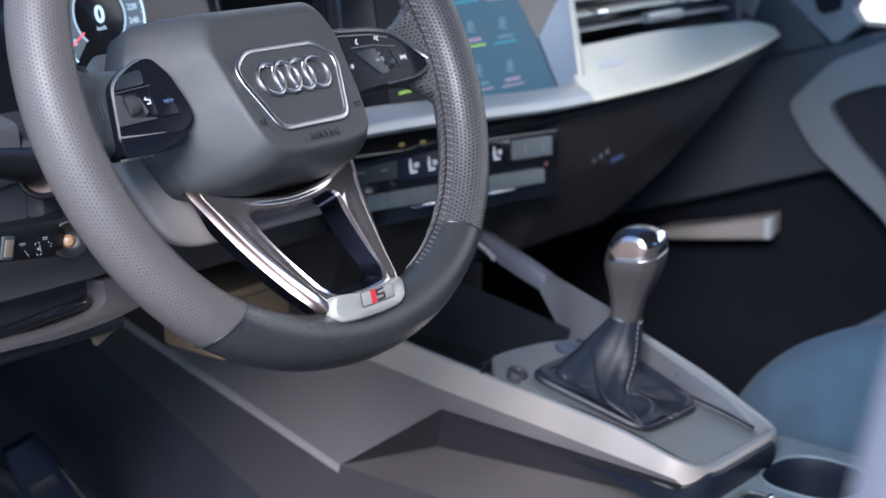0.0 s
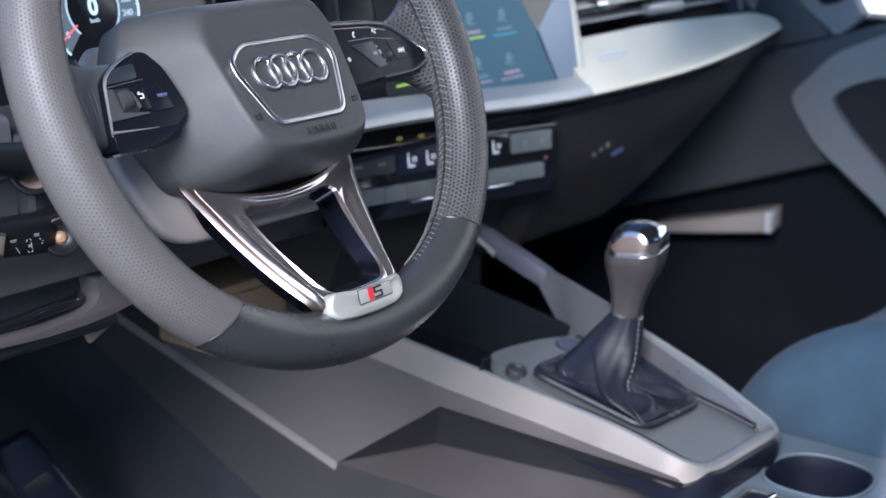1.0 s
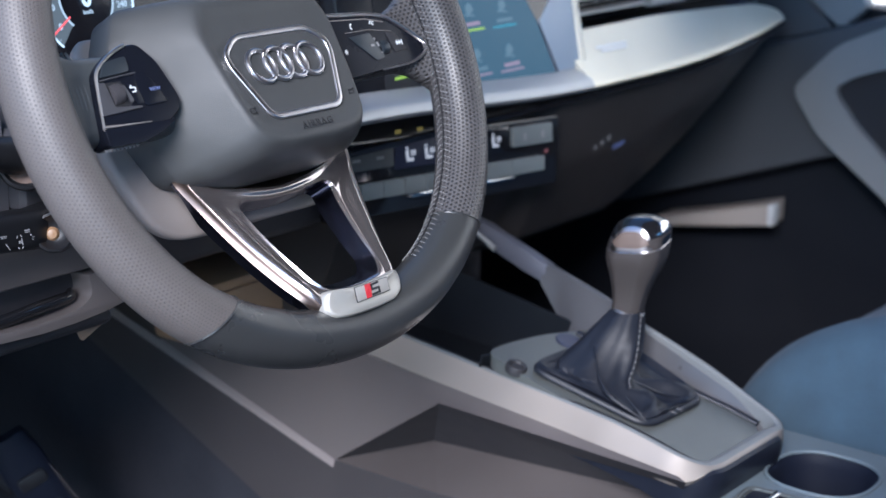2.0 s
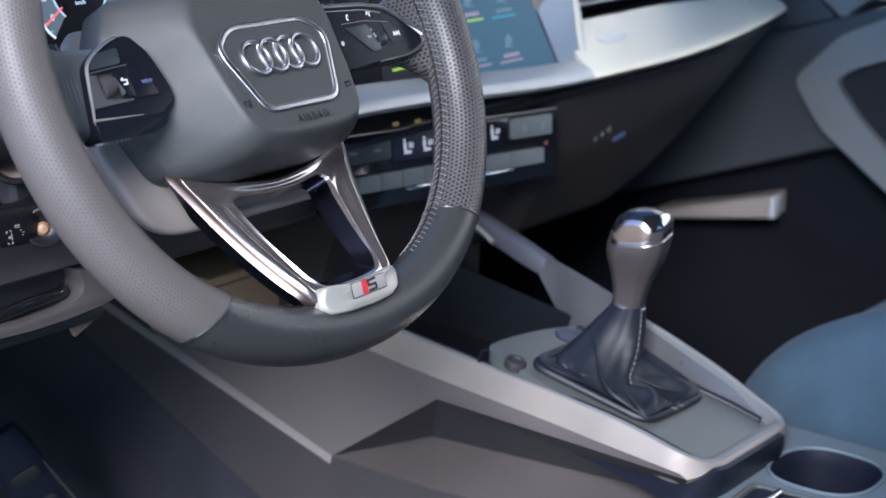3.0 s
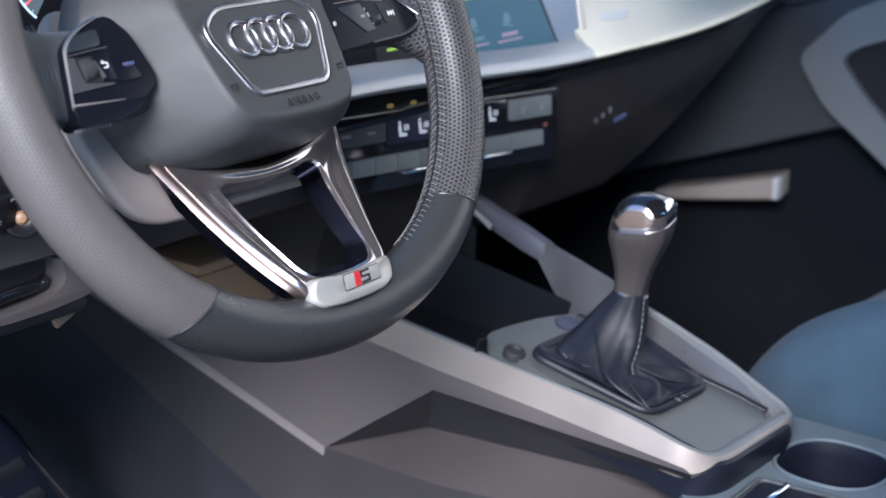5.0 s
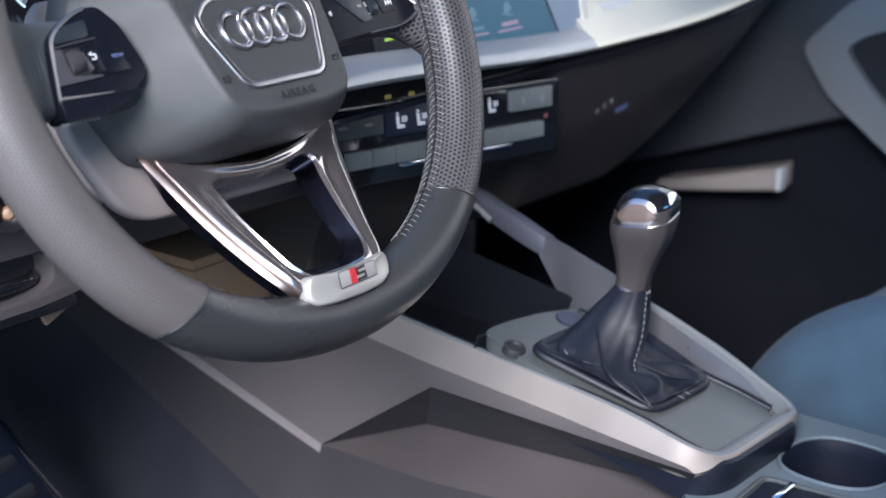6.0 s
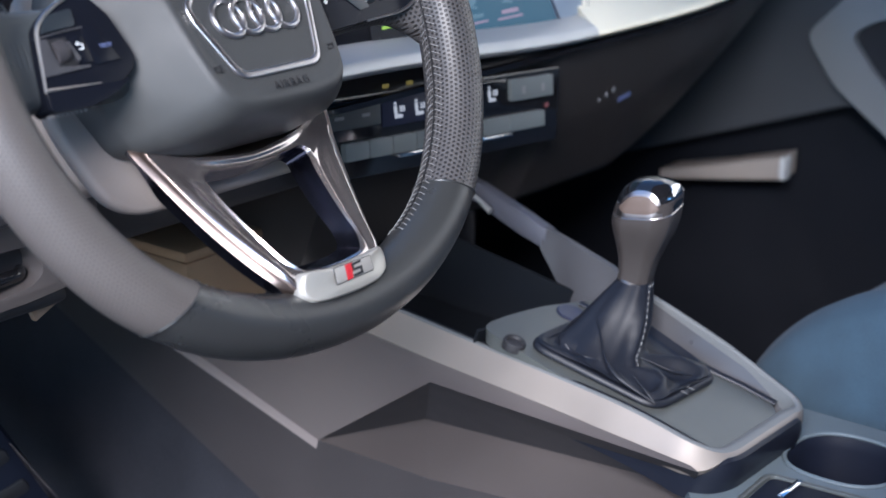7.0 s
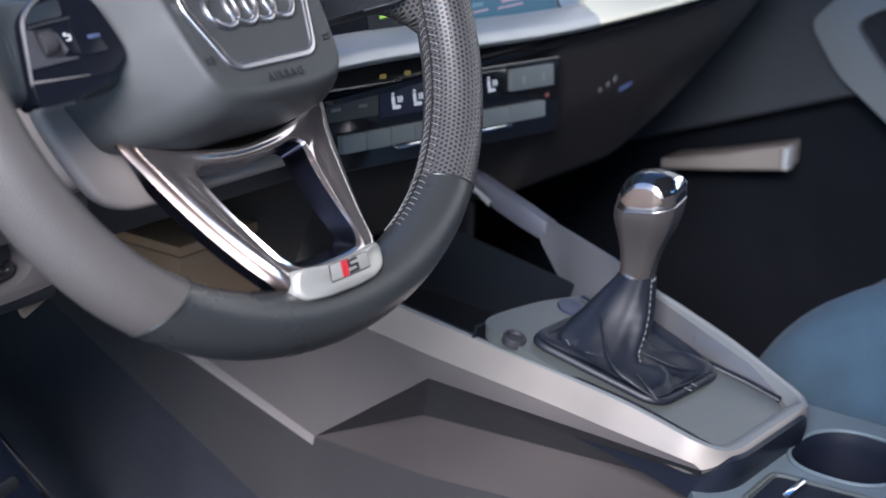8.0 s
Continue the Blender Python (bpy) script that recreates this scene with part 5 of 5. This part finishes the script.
part("socket_bar", box(0.268, 0.372, 0.285, 0.296, 0.440, 0.452, 0.003), GLOSS, console, "gloss bar over the tray")
part("socket", moved(turned([(0.002, 0.0), (0.008, 0.0), (0.009, 0.004), (0.006, 0.005)], 16), look((0.30, 0.284, 0.425), (-0.4, -0.6, 0.8))), GLOSS, console, "round power socket")

# rear deck with the cup holder
deck = bmesh.new()
cx, cy, cr, zd = 0.369, -0.2035, 0.0385, 0.3360
rim_pts = [(cx + cr * math.copysign(abs(math.cos(a)) ** 0.8, math.cos(a)), cy + cr * math.copysign(abs(math.sin(a)) ** 0.8, math.sin(a))) for a in [2 * math.pi * k / 40 for k in range(40)]]
x0, x1, y0, y1 = 0.244, 0.432, -0.60, -0.140
outer = []
for x, y in rim_pts:
    dx, dy = x - cx, y - cy
    s = min(((x1 - cx) / dx if dx > 0 else (x0 - cx) / dx) if abs(dx) > 1e-6 else 1e9, ((y1 - cy) / dy if dy > 0 else (y0 - cy) / dy) if abs(dy) > 1e-6 else 1e9)
    outer.append((cx + dx * s, cy + dy * s))
rings = [[(x, y, zd - 0.05) for x, y in outer], [(x, y, zd - 0.003) for x, y in outer], [(cx + (x - cx) * 0.985, cy + (y - cy) * 0.985, zd) for x, y in outer],
         [(cx + (x - cx) * 1.06, cy + (y - cy) * 1.06, zd) for x, y in rim_pts], [(cx + (x - cx) * 1.0, cy + (y - cy) * 1.0, zd - 0.003) for x, y in rim_pts],
         [(cx + (x - cx) * 0.97, cy + (y - cy) * 0.97, zd - 0.010) for x, y in rim_pts], [(cx + (x - cx) * 0.86, cy + (y - cy) * 0.86, zd - 0.075) for x, y in rim_pts]]
part("cup_wall", loft(rings[3:], caps=False), RUBBER, console, "black cup holder wall", smooth=60)
part("rear_deck", loft(rings[:4], caps=False), DECKG, console, "grey rear deck with cup holder", smooth=40)
part("cup_floor", moved(turned([(0.001, 0.0), (0.040, 0.0), (0.040, -0.004)], 36), Matrix.Translation((cx, cy, zd - 0.052))), DARK, console, "black cup holder floor")
part("cup_mat", moved(turned([(0.001, 0.004), (0.022, 0.004), (0.026, 0.0)], 30), Matrix.Translation((cx + 0.004, cy - 0.004, zd - 0.051))), PANEL, console, "grey rubber mat")
part("cup_ring", tube([(x, y, zd + 0.0005) for x, y in [(cx + (a - cx) * 1.02, cy + (b - cy) * 1.02) for a, b in rim_pts]], circle(0.0016, 8), True), DECKG, console, "grey cup holder rim")
# small bay beside it, the shade of its hollow drawn as a dark lid
bay = rounded([(0.262, -0.260), (0.262, -0.176), (0.312, -0.174), (0.320, -0.260)], 0.008, 4)
part("bay_rim", tube([(x, y, zd + 0.001) for x, y in bay], rounded([(-0.002, -0.002), (0.002, -0.002), (0.002, 0.002), (-0.002, 0.002)], 0.001, 2), True), PANEL, console, "grey bay rim")
part("bay_hollow_shade", prism(rounded([(0.264, -0.258), (0.264, -0.179), (0.310, -0.177), (0.317, -0.258)], 0.006, 4), Matrix.Translation((0, 0, zd - 0.004)), 0.0052, 0.0006), RUBBER, console, "dark lid painted as the bay's shaded hollow")
part("bay_tab", box(0.282, 0.312, -0.1985, -0.1940, zd + 0.0015, zd + 0.0050, 0.001), BRIGHT, console, "chrome tab")

# ---- gear lever ----
lever = thing("gear_lever", pose(0.335, -0.045, 0.3905), "manual gear lever with leather gaiter and chrome cap", "gear lever")
# frame of the gaiter on the sloping panel
frame_pts = []
corners = rounded([(-0.049, -0.056), (0.028, -0.060), (0.040, 0.030), (-0.066, 0.036)], 0.014, 6)
for (ax, ay), (bx, by) in zip(corners, corners[1:] + corners[:1]):
    steps = max(1, int(math.hypot(bx - ax, by - ay) / 0.004))
    frame_pts += [(lerp(ax, bx, k / steps), lerp(ay, by, k / steps)) for k in range(steps)]


def lever_panel(x, y, lift=0.0):
    return (x, y, (y + 0.0) * SL + lift - 0.0007)


fr = [lever_panel(x, y, 0.003) for x, y in frame_pts]
part("gaiter_frame", tube(fr, rounded([(-0.0050, -0.004), (0.0024, -0.004), (0.0024, -0.0016), (0.0008, 0.0006), (-0.0030, 0.0006), (-0.0050, -0.0010)], 0.0014, 3), True), BOOT, lever, "black padded gaiter frame", smooth=60)
part("boot_base", prism([(x * 0.97 - 0.0004, y * 0.97 - 0.0004) for x, y in corners], Matrix.Translation((0, 0, 0.0004)) @ Matrix(((1, 0, 0, 0), (0, 1, 0, 0), (0, SL, 1, -0.0007), (0, 0, 0, 1))), 0.0008), BOOT, lever, "dark boot base", 0)
# gaiter: from the frame up to the collar, full on the near side and slack on the far side
rings = []
TOPC, FOOT = Vector((0.0115, 0.0, 0.0455)), Vector((-0.022, 0.006, 0.0))
c0 = Vector((-0.012, -0.012, 0))
FLARE = [(0.985, 0.0030), (0.95, 0.0052), (0.90, 0.0045), (0.84, 0.0026), (0.78, 0.0012), (0.71, 0.0010)]
COL = [(0.0285, 0.00), (0.0250, 0.10), (0.0224, 0.24), (0.0208, 0.40), (0.0194, 0.56), (0.0176, 0.72), (0.0148, 0.86), (0.0122, 1.0)]


def squared(a, s=0.10):
    return 1 + s * math.cos(4 * a) ** 2 * (1 if math.cos(4 * a) < 0 else 0.2)


for s, lift in FLARE:
    ring = []
    for x, y in frame_pts:
        a = math.atan2(y - c0.y, x - c0.x)
        px, py = c0.x + (x - c0.x) * s, c0.y + (y - c0.y) * s
        q = min(1.0, (1 - s) / 0.42)
        ridge = 0.0
        for r0, r1, power, high in ((-130, -92, 40, 1.0), (-50, -60, 50, 1.0), (145, 195, 14, 0.6), (-165, -150, 60, 0.35)):
            ridge = max(ridge, high * max(0.0, math.cos(a - radians(lerp(r0, r1, q)))) ** power)
        dip = -0.0065 * math.sin(math.pi * min(1, (0.97 - s) / 0.30)) * (1 - min(1.0, ridge))
        ring.append((px, py, lever_panel(px, py, max(0.0014, lift + dip + 0.0016) + 0.0230 * (0.97 - s) * 2.0 * ridge)[2]))
    rings.append(ring)
for r, t in COL:
    ring = []
    cen = FOOT.lerp(TOPC, t ** 0.85)
    for x, y in frame_pts:
        a = math.atan2(y - c0.y, x - c0.x)
        wave = math.sin(math.pi * min(1, t * 1.1))
        fold = 1.5 * max(0.0, math.cos(a - radians(-92 - 34 * t))) ** 34 + 1.1 * max(0.0, math.cos(a - radians(-58))) ** 30
        rr = r * squared(a, 0.10) * (1 + 0.05 * wave * math.cos(3 * a + 1.2 - 3.0 * t) + 0.24 * (1 - 0.6 * t) * wave * fold - 0.12 * wave * max(0.0, math.cos(a - radians(-75))) ** 20 - 0.10 * wave * max(0.0, math.cos(a - radians(-150 + 30 * t))) ** 8 + 0.03 * wave * math.sin(9 * t + 2.3 * a))
        px, py = cen.x + rr * math.cos(a), cen.y + rr * math.sin(a)
        base = lever_panel(px, py, 0.004)[2]
        ring.append((px, py, lerp(base, 0.0455, t)))
    rings.append(ring)
rings = [rings[0]] + [[tuple(0.7 * p[c] + 0.15 * (q[c] + r[c]) for c in range(3)) for p, q, r in zip(rings[i], rings[i - 1], rings[i + 1])] for i in range(1, len(rings) - 1)] + [rings[-1]]
part("gaiter", loft(rings, caps=False), BOOT, lever, "creased black leather gaiter", smooth=80)
# gaiter seams with pale thread
angs = [math.atan2(y - c0.y, x - c0.x) for x, y in frame_pts]
for want in (-98,):
    k0 = min(range(len(angs)), key=lambda k: abs(angs[k] - radians(want)))
    path = [rings[i][k0] for i in range(len(FLARE), len(rings))]
    path = [Vector(p) + Vector((-0.0004, -0.0006, 0.0004)) for p in path]
    part("seam", tube(path, circle(0.0010, 6), up=(0.7, 0.7, 0.1)), BOOT, lever, "raised gaiter seam")
    th = bmesh.new()
    for i in range(len(path) - 1):
        for j in range(2):
            p = path[i].lerp(path[i + 1], (j + 0.20) / 2)
            q = path[i].lerp(path[i + 1], (j + 0.70) / 2)
            o = Vector((-0.0016, -0.0014, 0.0006))
            join(th, tube([p + o, q + o], circle(0.00036, 5), up=(0.7, 0.7, 0.1)))
    part("stitching", th, THREAD, lever, "pale stitches")
for run, r in (([(-0.030, 0.004, 0.026), (-0.0500, -0.0150, 0.0085), (-0.0560, -0.0270, 0.0010), (-0.0540, -0.0420, -0.0060), (-0.0490, -0.0560, -0.0140)], 0.0016),
               ([(-0.0450, -0.0360, -0.0010), (-0.0475, -0.0480, -0.0090), (-0.0490, -0.0560, -0.0140)], 0.0013),
               ([(-0.0470, -0.0500, -0.0110), (-0.0250, -0.0560, -0.0125), (0.0160, -0.0590, -0.0150)], 0.0012),
               ([(-0.0160, -0.0240, 0.0010), (-0.0050, -0.0450, -0.0085), (0.0180, -0.0570, -0.0150)], 0.0013)):
    part("fold", tube(rounded3(run, 0.010, 5, False), lambda t: circle(r * (0.35 + 0.65 * math.sin(math.pi * t)), 8), up=(0.3, 0.3, 1)), BOOT, lever, "raised leather fold", smooth=80)
bm = bmesh.new()
for x, y in ((-0.0440, 0.0235), (-0.0480, 0.0165), (-0.0175, -0.0600), (-0.0085, -0.0595)):
    join(bm, moved(box(-0.0002, 0.0002, -0.0030, 0.0030, 0, 0.0003), Matrix.Translation(lever_panel(x, y, 0.0040)) @ pose(0, 0, 0, 17, 0, -30 if y > 0 else 8)))
tagged(part("stitching", bm, THREAD, lever, "pale stitches across the frame"), kind="stuff")
AX = lambda z: (0.0115, -0.13 * (z - 0.0455))
part("collar", moved(turned([(0.0108, 0.0), (0.0126, 0.0010), (0.0128, 0.0026), (0.0116, 0.0036)], 32), Matrix.Translation((0.0115, 0.0, 0.0430)) @ pose(0, 0, 0, 12)), SATIN, lever, "satin silver collar")
KN = [(0.0117, 0.0455), (0.0121, 0.0530), (0.0136, 0.0620), (0.0166, 0.0720), (0.0199, 0.0810), (0.0219, 0.0885), (0.0225, 0.0950), (0.0220, 0.1020), (0.0214, 0.1085)]
n = 96
TURN = radians(7)


def knob_ring(r, z, sq=0.50, tilt=0.0, grow=1.0):
    cx, cy = AX(z)
    out = []
    for k in range(n):
        a = 2 * math.pi * k / n
        x = r * grow * 0.93 * math.copysign(abs(math.cos(a)) ** sq, math.cos(a))
        y = r * grow * 0.97 * math.copysign(abs(math.sin(a)) ** sq, math.sin(a))
        k2 = 1 - 0.12 * max(0.0, abs(math.sin(2 * a)) - 0.5)
        x, y = k2 * (x * math.cos(TURN) - y * math.sin(TURN)), k2 * (x * math.sin(TURN) + y * math.cos(TURN))
        out.append((cx + x, cy + y, z + tilt * (x * 0.8 - y * 0.5)))
    return out


part("knob", loft([knob_ring(r, z, tilt=0.25 * max(0, (z - 0.08) / 0.03)) for r, z in KN]), KNOBL, lever, "smooth dark leather knob", smooth=60)
CAP = [(0.0217, 0.0985), (0.0222, 0.1000), (0.0219, 0.1050), (0.0206, 0.1110), (0.0180, 0.1155), (0.0135, 0.1188), (0.0080, 0.1204), (0.0040, 0.1209), (0.0004, 0.1210)]


def cap_ring(s, grow=1.0):
    f = s * (len(CAP) - 1)
    i = min(int(f), len(CAP) - 2)
    r, z = lerp(CAP[i][0], CAP[i + 1][0], f - i), lerp(CAP[i][1], CAP[i + 1][1], f - i)
    return knob_ring(r, z + (grow - 1) * 0.012, lerp(0.50, 0.90, s), 0.20 * (1 - s), grow)


cap = part("cap", loft([cap_ring(i / 16) for i in range(17)]), GLOSS, lever, "gloss dark cap", smooth=60)


def cap_patch(a0, a1, low, high, grow):
    """A piece of the cap's skin between two angles; low and high give its reach at each angle."""
    rows = []
    for i in range(9):
        row = []
        for j in range(25):
            t = j / 24
            s = lerp(low(t), high(t), i / 8)
            ring = cap_ring(s, grow)
            f = (lerp(a0, a1, t) % 360) / 360 * n
            p, q = Vector(ring[int(f) % n]), Vector(ring[(int(f) + 1) % n])
            row.append(p.lerp(q, f - int(f)))
        rows.append(row)
    return loft(rows, closed=False)


part("chrome_leaf", cap_patch(134, 226, lambda t: 0.08, lambda t: 0.10 + 0.44 * math.sin(math.pi * t) ** 0.6, 1.020), RINGS, cap, "polished chrome side leaf", smooth=80)
part("leaf_inlay", cap_patch(146, 214, lambda t: 0.24 - 0.07 * math.sin(math.pi * t), lambda t: 0.24 + 0.20 * math.sin(math.pi * t), 1.045), KNOBS, cap, "satin leaf inlay", smooth=80)
part("chrome_leaf", cap_patch(-126, -58, lambda t: 0.34, lambda t: 0.36 + 0.22 * math.sin(math.pi * t) ** 0.6, 1.022), BRIGHT, cap, "chrome side leaf", smooth=80)
part("chrome_line", tube([Vector(p) for p in cap_ring(0.03, 1.012)], circle(0.0006, 6), True), RINGS, cap, "thin chrome line")

# ---- passenger seat ----
seat = thing("passenger_seat", pose(0, 0, 0), "blue-grey suede passenger seat", "car seat")
rings = []
for i in range(36):
    t = (i / 35) ** 1.5
    y = lerp(-0.050, -0.62, t)
    rise = 1 - math.exp(-t * 9.0)
    zt = 0.293 + 0.130 * rise + 0.05 * t
    ring = []
    for x, k in ((0.455, -0.16), (0.448, -0.10), (0.450, -0.050), (0.462, -0.012), (0.485, 0.004), (0.515, 0.0), (0.56, -0.010), (0.70, -0.016), (0.84, -0.010), (0.885, 0.0), (0.915, 0.004), (0.938, -0.012), (0.950, -0.050), (0.95, -0.10), (0.945, -0.16)):
        inset = 0.030 * (1 - rise)
        xx = x + inset * (0.70 - x) / 0.25
        ring.append((xx, y, zt + k * (0.45 + 0.55 * rise)))
    rings.append(ring)
part("cushion", loft(rings), FABRIC, seat, "blue-grey suede cushion", smooth=80)
part("base", box(0.47, 0.93, -0.62, -0.10, 0.0, 0.24, 0.02), DARK, seat, "black seat base")
rings = []
for z, y, th in ((0.36, -0.60, 0.10), (0.50, -0.64, 0.11), (0.75, -0.71, 0.10), (0.92, -0.76, 0.07)):
    rings.append([(x, yy, z) for x, yy in rounded([(0.46, y), (0.54, y - 0.03), (0.86, y - 0.03), (0.94, y), (0.94, y - th), (0.46, y - th)], 0.03, 4)])
part("backrest", loft(rings), FABRIC, seat, "blue-grey suede backrest", smooth=60)

# ---- driver's seat ----
dseat = thing("driver_seat", pose(0, 0, 0), "grey cloth driver's seat bolster beside the open door", "car seat")
rings = []
for z, y, xo in ((0.30, -0.600, -0.400), (0.45, -0.580, -0.440), (0.58, -0.566, -0.456), (0.66, -0.562, -0.4500), (0.70, -0.560, -0.4430), (0.74, -0.562, -0.428), (0.79, -0.580, -0.400), (0.88, -0.640, -0.35), (0.96, -0.72, -0.28)):
    rings.append([(x, yy, z) for x, yy in rounded([(xo - 0.007, y + 0.004), (xo + 0.05, y + 0.014), (xo + 0.10, y - 0.05), (-0.08, y - 0.07), (0.13, y - 0.05), (0.18, y), (0.22, y), (0.22, y - 0.14), (xo, y - 0.14)], 0.012, 4)])
part("backrest", loft(rings), SEATL, dseat, "pale grey cloth backrest", smooth=60)
# Unseen cushion, black and carried forward to cut bounce and shade the footwell.
part("cushion", box(-0.38, 0.19, -0.66, -0.14, 0.22, 0.35, 0.04, seg=4), DARK, dseat, "unseen black cushion")
part("base", box(-0.36, 0.17, -0.70, -0.26, 0.0, 0.23, 0.02), DARK, dseat, "black seat base")

# ---- pedal ----
up = Vector((-0.0235, 0.012, 0.0535)).normalized()
face = Vector((-0.60, -0.70, 0.35))
face = (face - up * face.dot(up)).normalized()
side = up.cross(face)
PED = Matrix((side, up, face)).transposed().to_4x4()
PED.translation = (0.0656, 0.350, 0.3125)
ped = thing("pedal", PED, "dark foot pedal with polished metal sides", "pedal")
rows = []
for i in range(15):
    t = i / 14
    y = -0.120 * t
    hw = lerp(0.0175, 0.0235, t) * (0.80 + 0.20 * min(1.0, t * 6))
    bow = -0.006 * (2 * t - 1) ** 2
    rows.append([(hw * x, y, bow + z) for x, z in ((-1.0, -0.008), (-1.0, 0.0), (-0.88, 0.0025), (-0.45, 0.0042), (0, 0.0048), (0.45, 0.0042), (0.88, 0.0025), (1.0, 0.0), (1.0, -0.008))])
pad = part("pad", loft(rows), RUBBER, ped, "dark rubber pad", smooth=50)
for sx in (-1, 1):
    run = [(sx * lerp(0.0170, 0.0240, k / 10), lerp(-0.034, -0.120, k / 10), 0.0015 - 0.006 * (2 * lerp(0.28, 1.0, k / 10) - 1) ** 2) for k in range(11)]
    part("edge_strip", tube(run, lambda t: circle(lerp(0.0006, 0.0036, min(1.0, 1.5 * t)), 10)), CHROME, ped, "polished metal side")
for i in range(3):
    yy = -0.040 - 0.030 * i
    part("grip", prism(rounded([(-0.012, yy - 0.006), (0.012, yy - 0.006), (0.012, yy + 0.006), (-0.012, yy + 0.006)], 0.004, 3), Matrix.Translation((0, 0, 0.0015)), 0.004, 0.001), INK, pad, "black rubber grip")
back = PED.inverted()
part("arm", tube([(0, -0.07, -0.004), back @ Vector((0.095, 0.42, 0.26)), back @ Vector((0.105, 0.55, 0.33)), back @ Vector((0.105, 0.63, 0.38))], circle(0.008, 10)), DARK, ped, "black pedal arm")
# Added block; its tan stands in for sunlight on the panel beside the tunnel.
tan_block = thing("sunlit_panel_block", pose(0, 0, 0), "tan block standing in for a sunlit panel beside the tunnel", "cover")
part("body", box(0.150, 0.232, 0.20, 0.27, 0.395, 0.444, 0.006), TAN, tan_block)
part("lid", box(0.148, 0.234, 0.198, 0.272, 0.4445, 0.4525, 0.003), TAN, tan_block, "top of the tan block")

# ---- passenger door ----
door = thing("car_door", pose(0, 0, 0), "dark grey passenger door with silver pull and grey armrest trim", "car door")
XD = Matrix(((0, 0, 1, 0), (1, 0, 0, 0), (0, 1, 0, 0), (0, 0, 0, 1)))


def on_door(poly, x, depth, bevel=0.0, r=0.0):
    return prism(rounded(poly, r, 5) if r else poly, Matrix.Translation((x, 0, 0)) @ XD, depth, bevel, 3)


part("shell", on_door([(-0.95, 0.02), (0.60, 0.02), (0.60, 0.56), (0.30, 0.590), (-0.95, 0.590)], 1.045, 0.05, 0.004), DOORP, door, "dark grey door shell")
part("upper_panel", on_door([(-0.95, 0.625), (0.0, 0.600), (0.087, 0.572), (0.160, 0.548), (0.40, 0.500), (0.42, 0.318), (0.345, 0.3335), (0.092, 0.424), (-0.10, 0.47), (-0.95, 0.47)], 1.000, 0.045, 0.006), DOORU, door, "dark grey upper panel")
arm = [(0.131, 0.501), (0.080, 0.555), (0.000, 0.592), (-0.60, 0.605), (-0.60, 0.18), (-0.16, 0.20), (0.006, 0.388), (0.096, 0.452)]
inn = [(0.081, 0.505), (0.062, 0.520), (0.020, 0.536), (-0.60, 0.55), (-0.60, 0.25), (-0.13, 0.27), (0.012, 0.435), (0.050, 0.468)]
ra, ri = rounded(arm, 0.014, 4), rounded(inn, 0.012, 4)
fr = loft([[(1.0, y, z) for y, z in ra], [(0.985, y, z) for y, z in ra], [(0.982, lerp(y, 0.0, 0.01), z) for y, z in ra], [(0.982, y, z) for y, z in ri], [(0.985, y, z) for y, z in ri], [(1.0, y, z) for y, z in ri]], caps=False)
part("armrest_trim", fr, DOORG, door, "grey armrest surround", smooth=40)
part("inset", on_door(inn, 0.992, 0.006, 0.0, 0.012), DARK, door, "black inset panel")
pull = [[(1.0 - 0.012, y, z0), (1.0 - 0.014, y, z0 + 0.002), (1.0 - 0.014, y, z1 - 0.002), (1.0 - 0.012, y, z1), (1.03, y, z1), (1.03, y, z0)] for y, z0, z1 in ((0.296, 0.312, 0.324), (0.22, 0.3245, 0.343), (0.150, 0.337, 0.3635))]
part("pull", loft(pull), PULL, door, "satin silver door pull", smooth=30)
part("pull_end", box(0.985, 1.004, 0.1425, 0.1495, 0.3372, 0.3635, 0.003), PALE, door, "bright end cap")
part("sail_panel", on_door([(0.1480, 0.6160), (0.0925, 0.5720), (0.0840, 0.5735), (0.0600, 0.5960), (0.0720, 0.6115), (0.0560, 0.640), (0.02, 0.80), (0.22, 0.80), (0.20, 0.66)], 1.008, 0.02, 0.003, 0.004), DOORG, door, "grey mirror base panel")
part("corner_panel", on_door([(0.190, 0.542), (0.096, 0.5705), (0.150, 0.6135), (0.205, 0.660), (0.28, 0.80), (0.30, 0.80), (0.22, 0.61)], 1.004, 0.02, 0.003, 0.004), DOORU, door, "dark grey window corner panel")
part("tweeter", on_door([(0.082, 0.610), (0.110, 0.602), (0.125, 0.640), (0.090, 0.645)], 1.0035, 0.005, 0.0015, 0.010), DOORP, door, "dark tweeter cover")
part("pillar_foot", on_door([(0.235, 0.545), (0.205, 0.552), (0.165, 0.66), (0.15, 0.76), (0.21, 0.76), (0.25, 0.62)], 1.000, 0.02, 0.003, 0.005), PILLAR, door, "pale grey pillar foot")
part("waist_rail", tube([(1.030, 0.015, 0.586), (1.030, -0.20, 0.600), (1.030, -0.95, 0.612)], rounded([(-0.03, -0.006), (0.03, -0.006), (0.03, 0.006), (-0.03, 0.006)], 0.003, 3)), DARK, door, "black window rail")
part("mirror", moved(box(-0.06, 0.06, -0.03, 0.03, -0.05, 0.05, 0.02, seg=4), pose(1.20, 0.055, 0.598)), PALE, door, "white outside mirror shell")
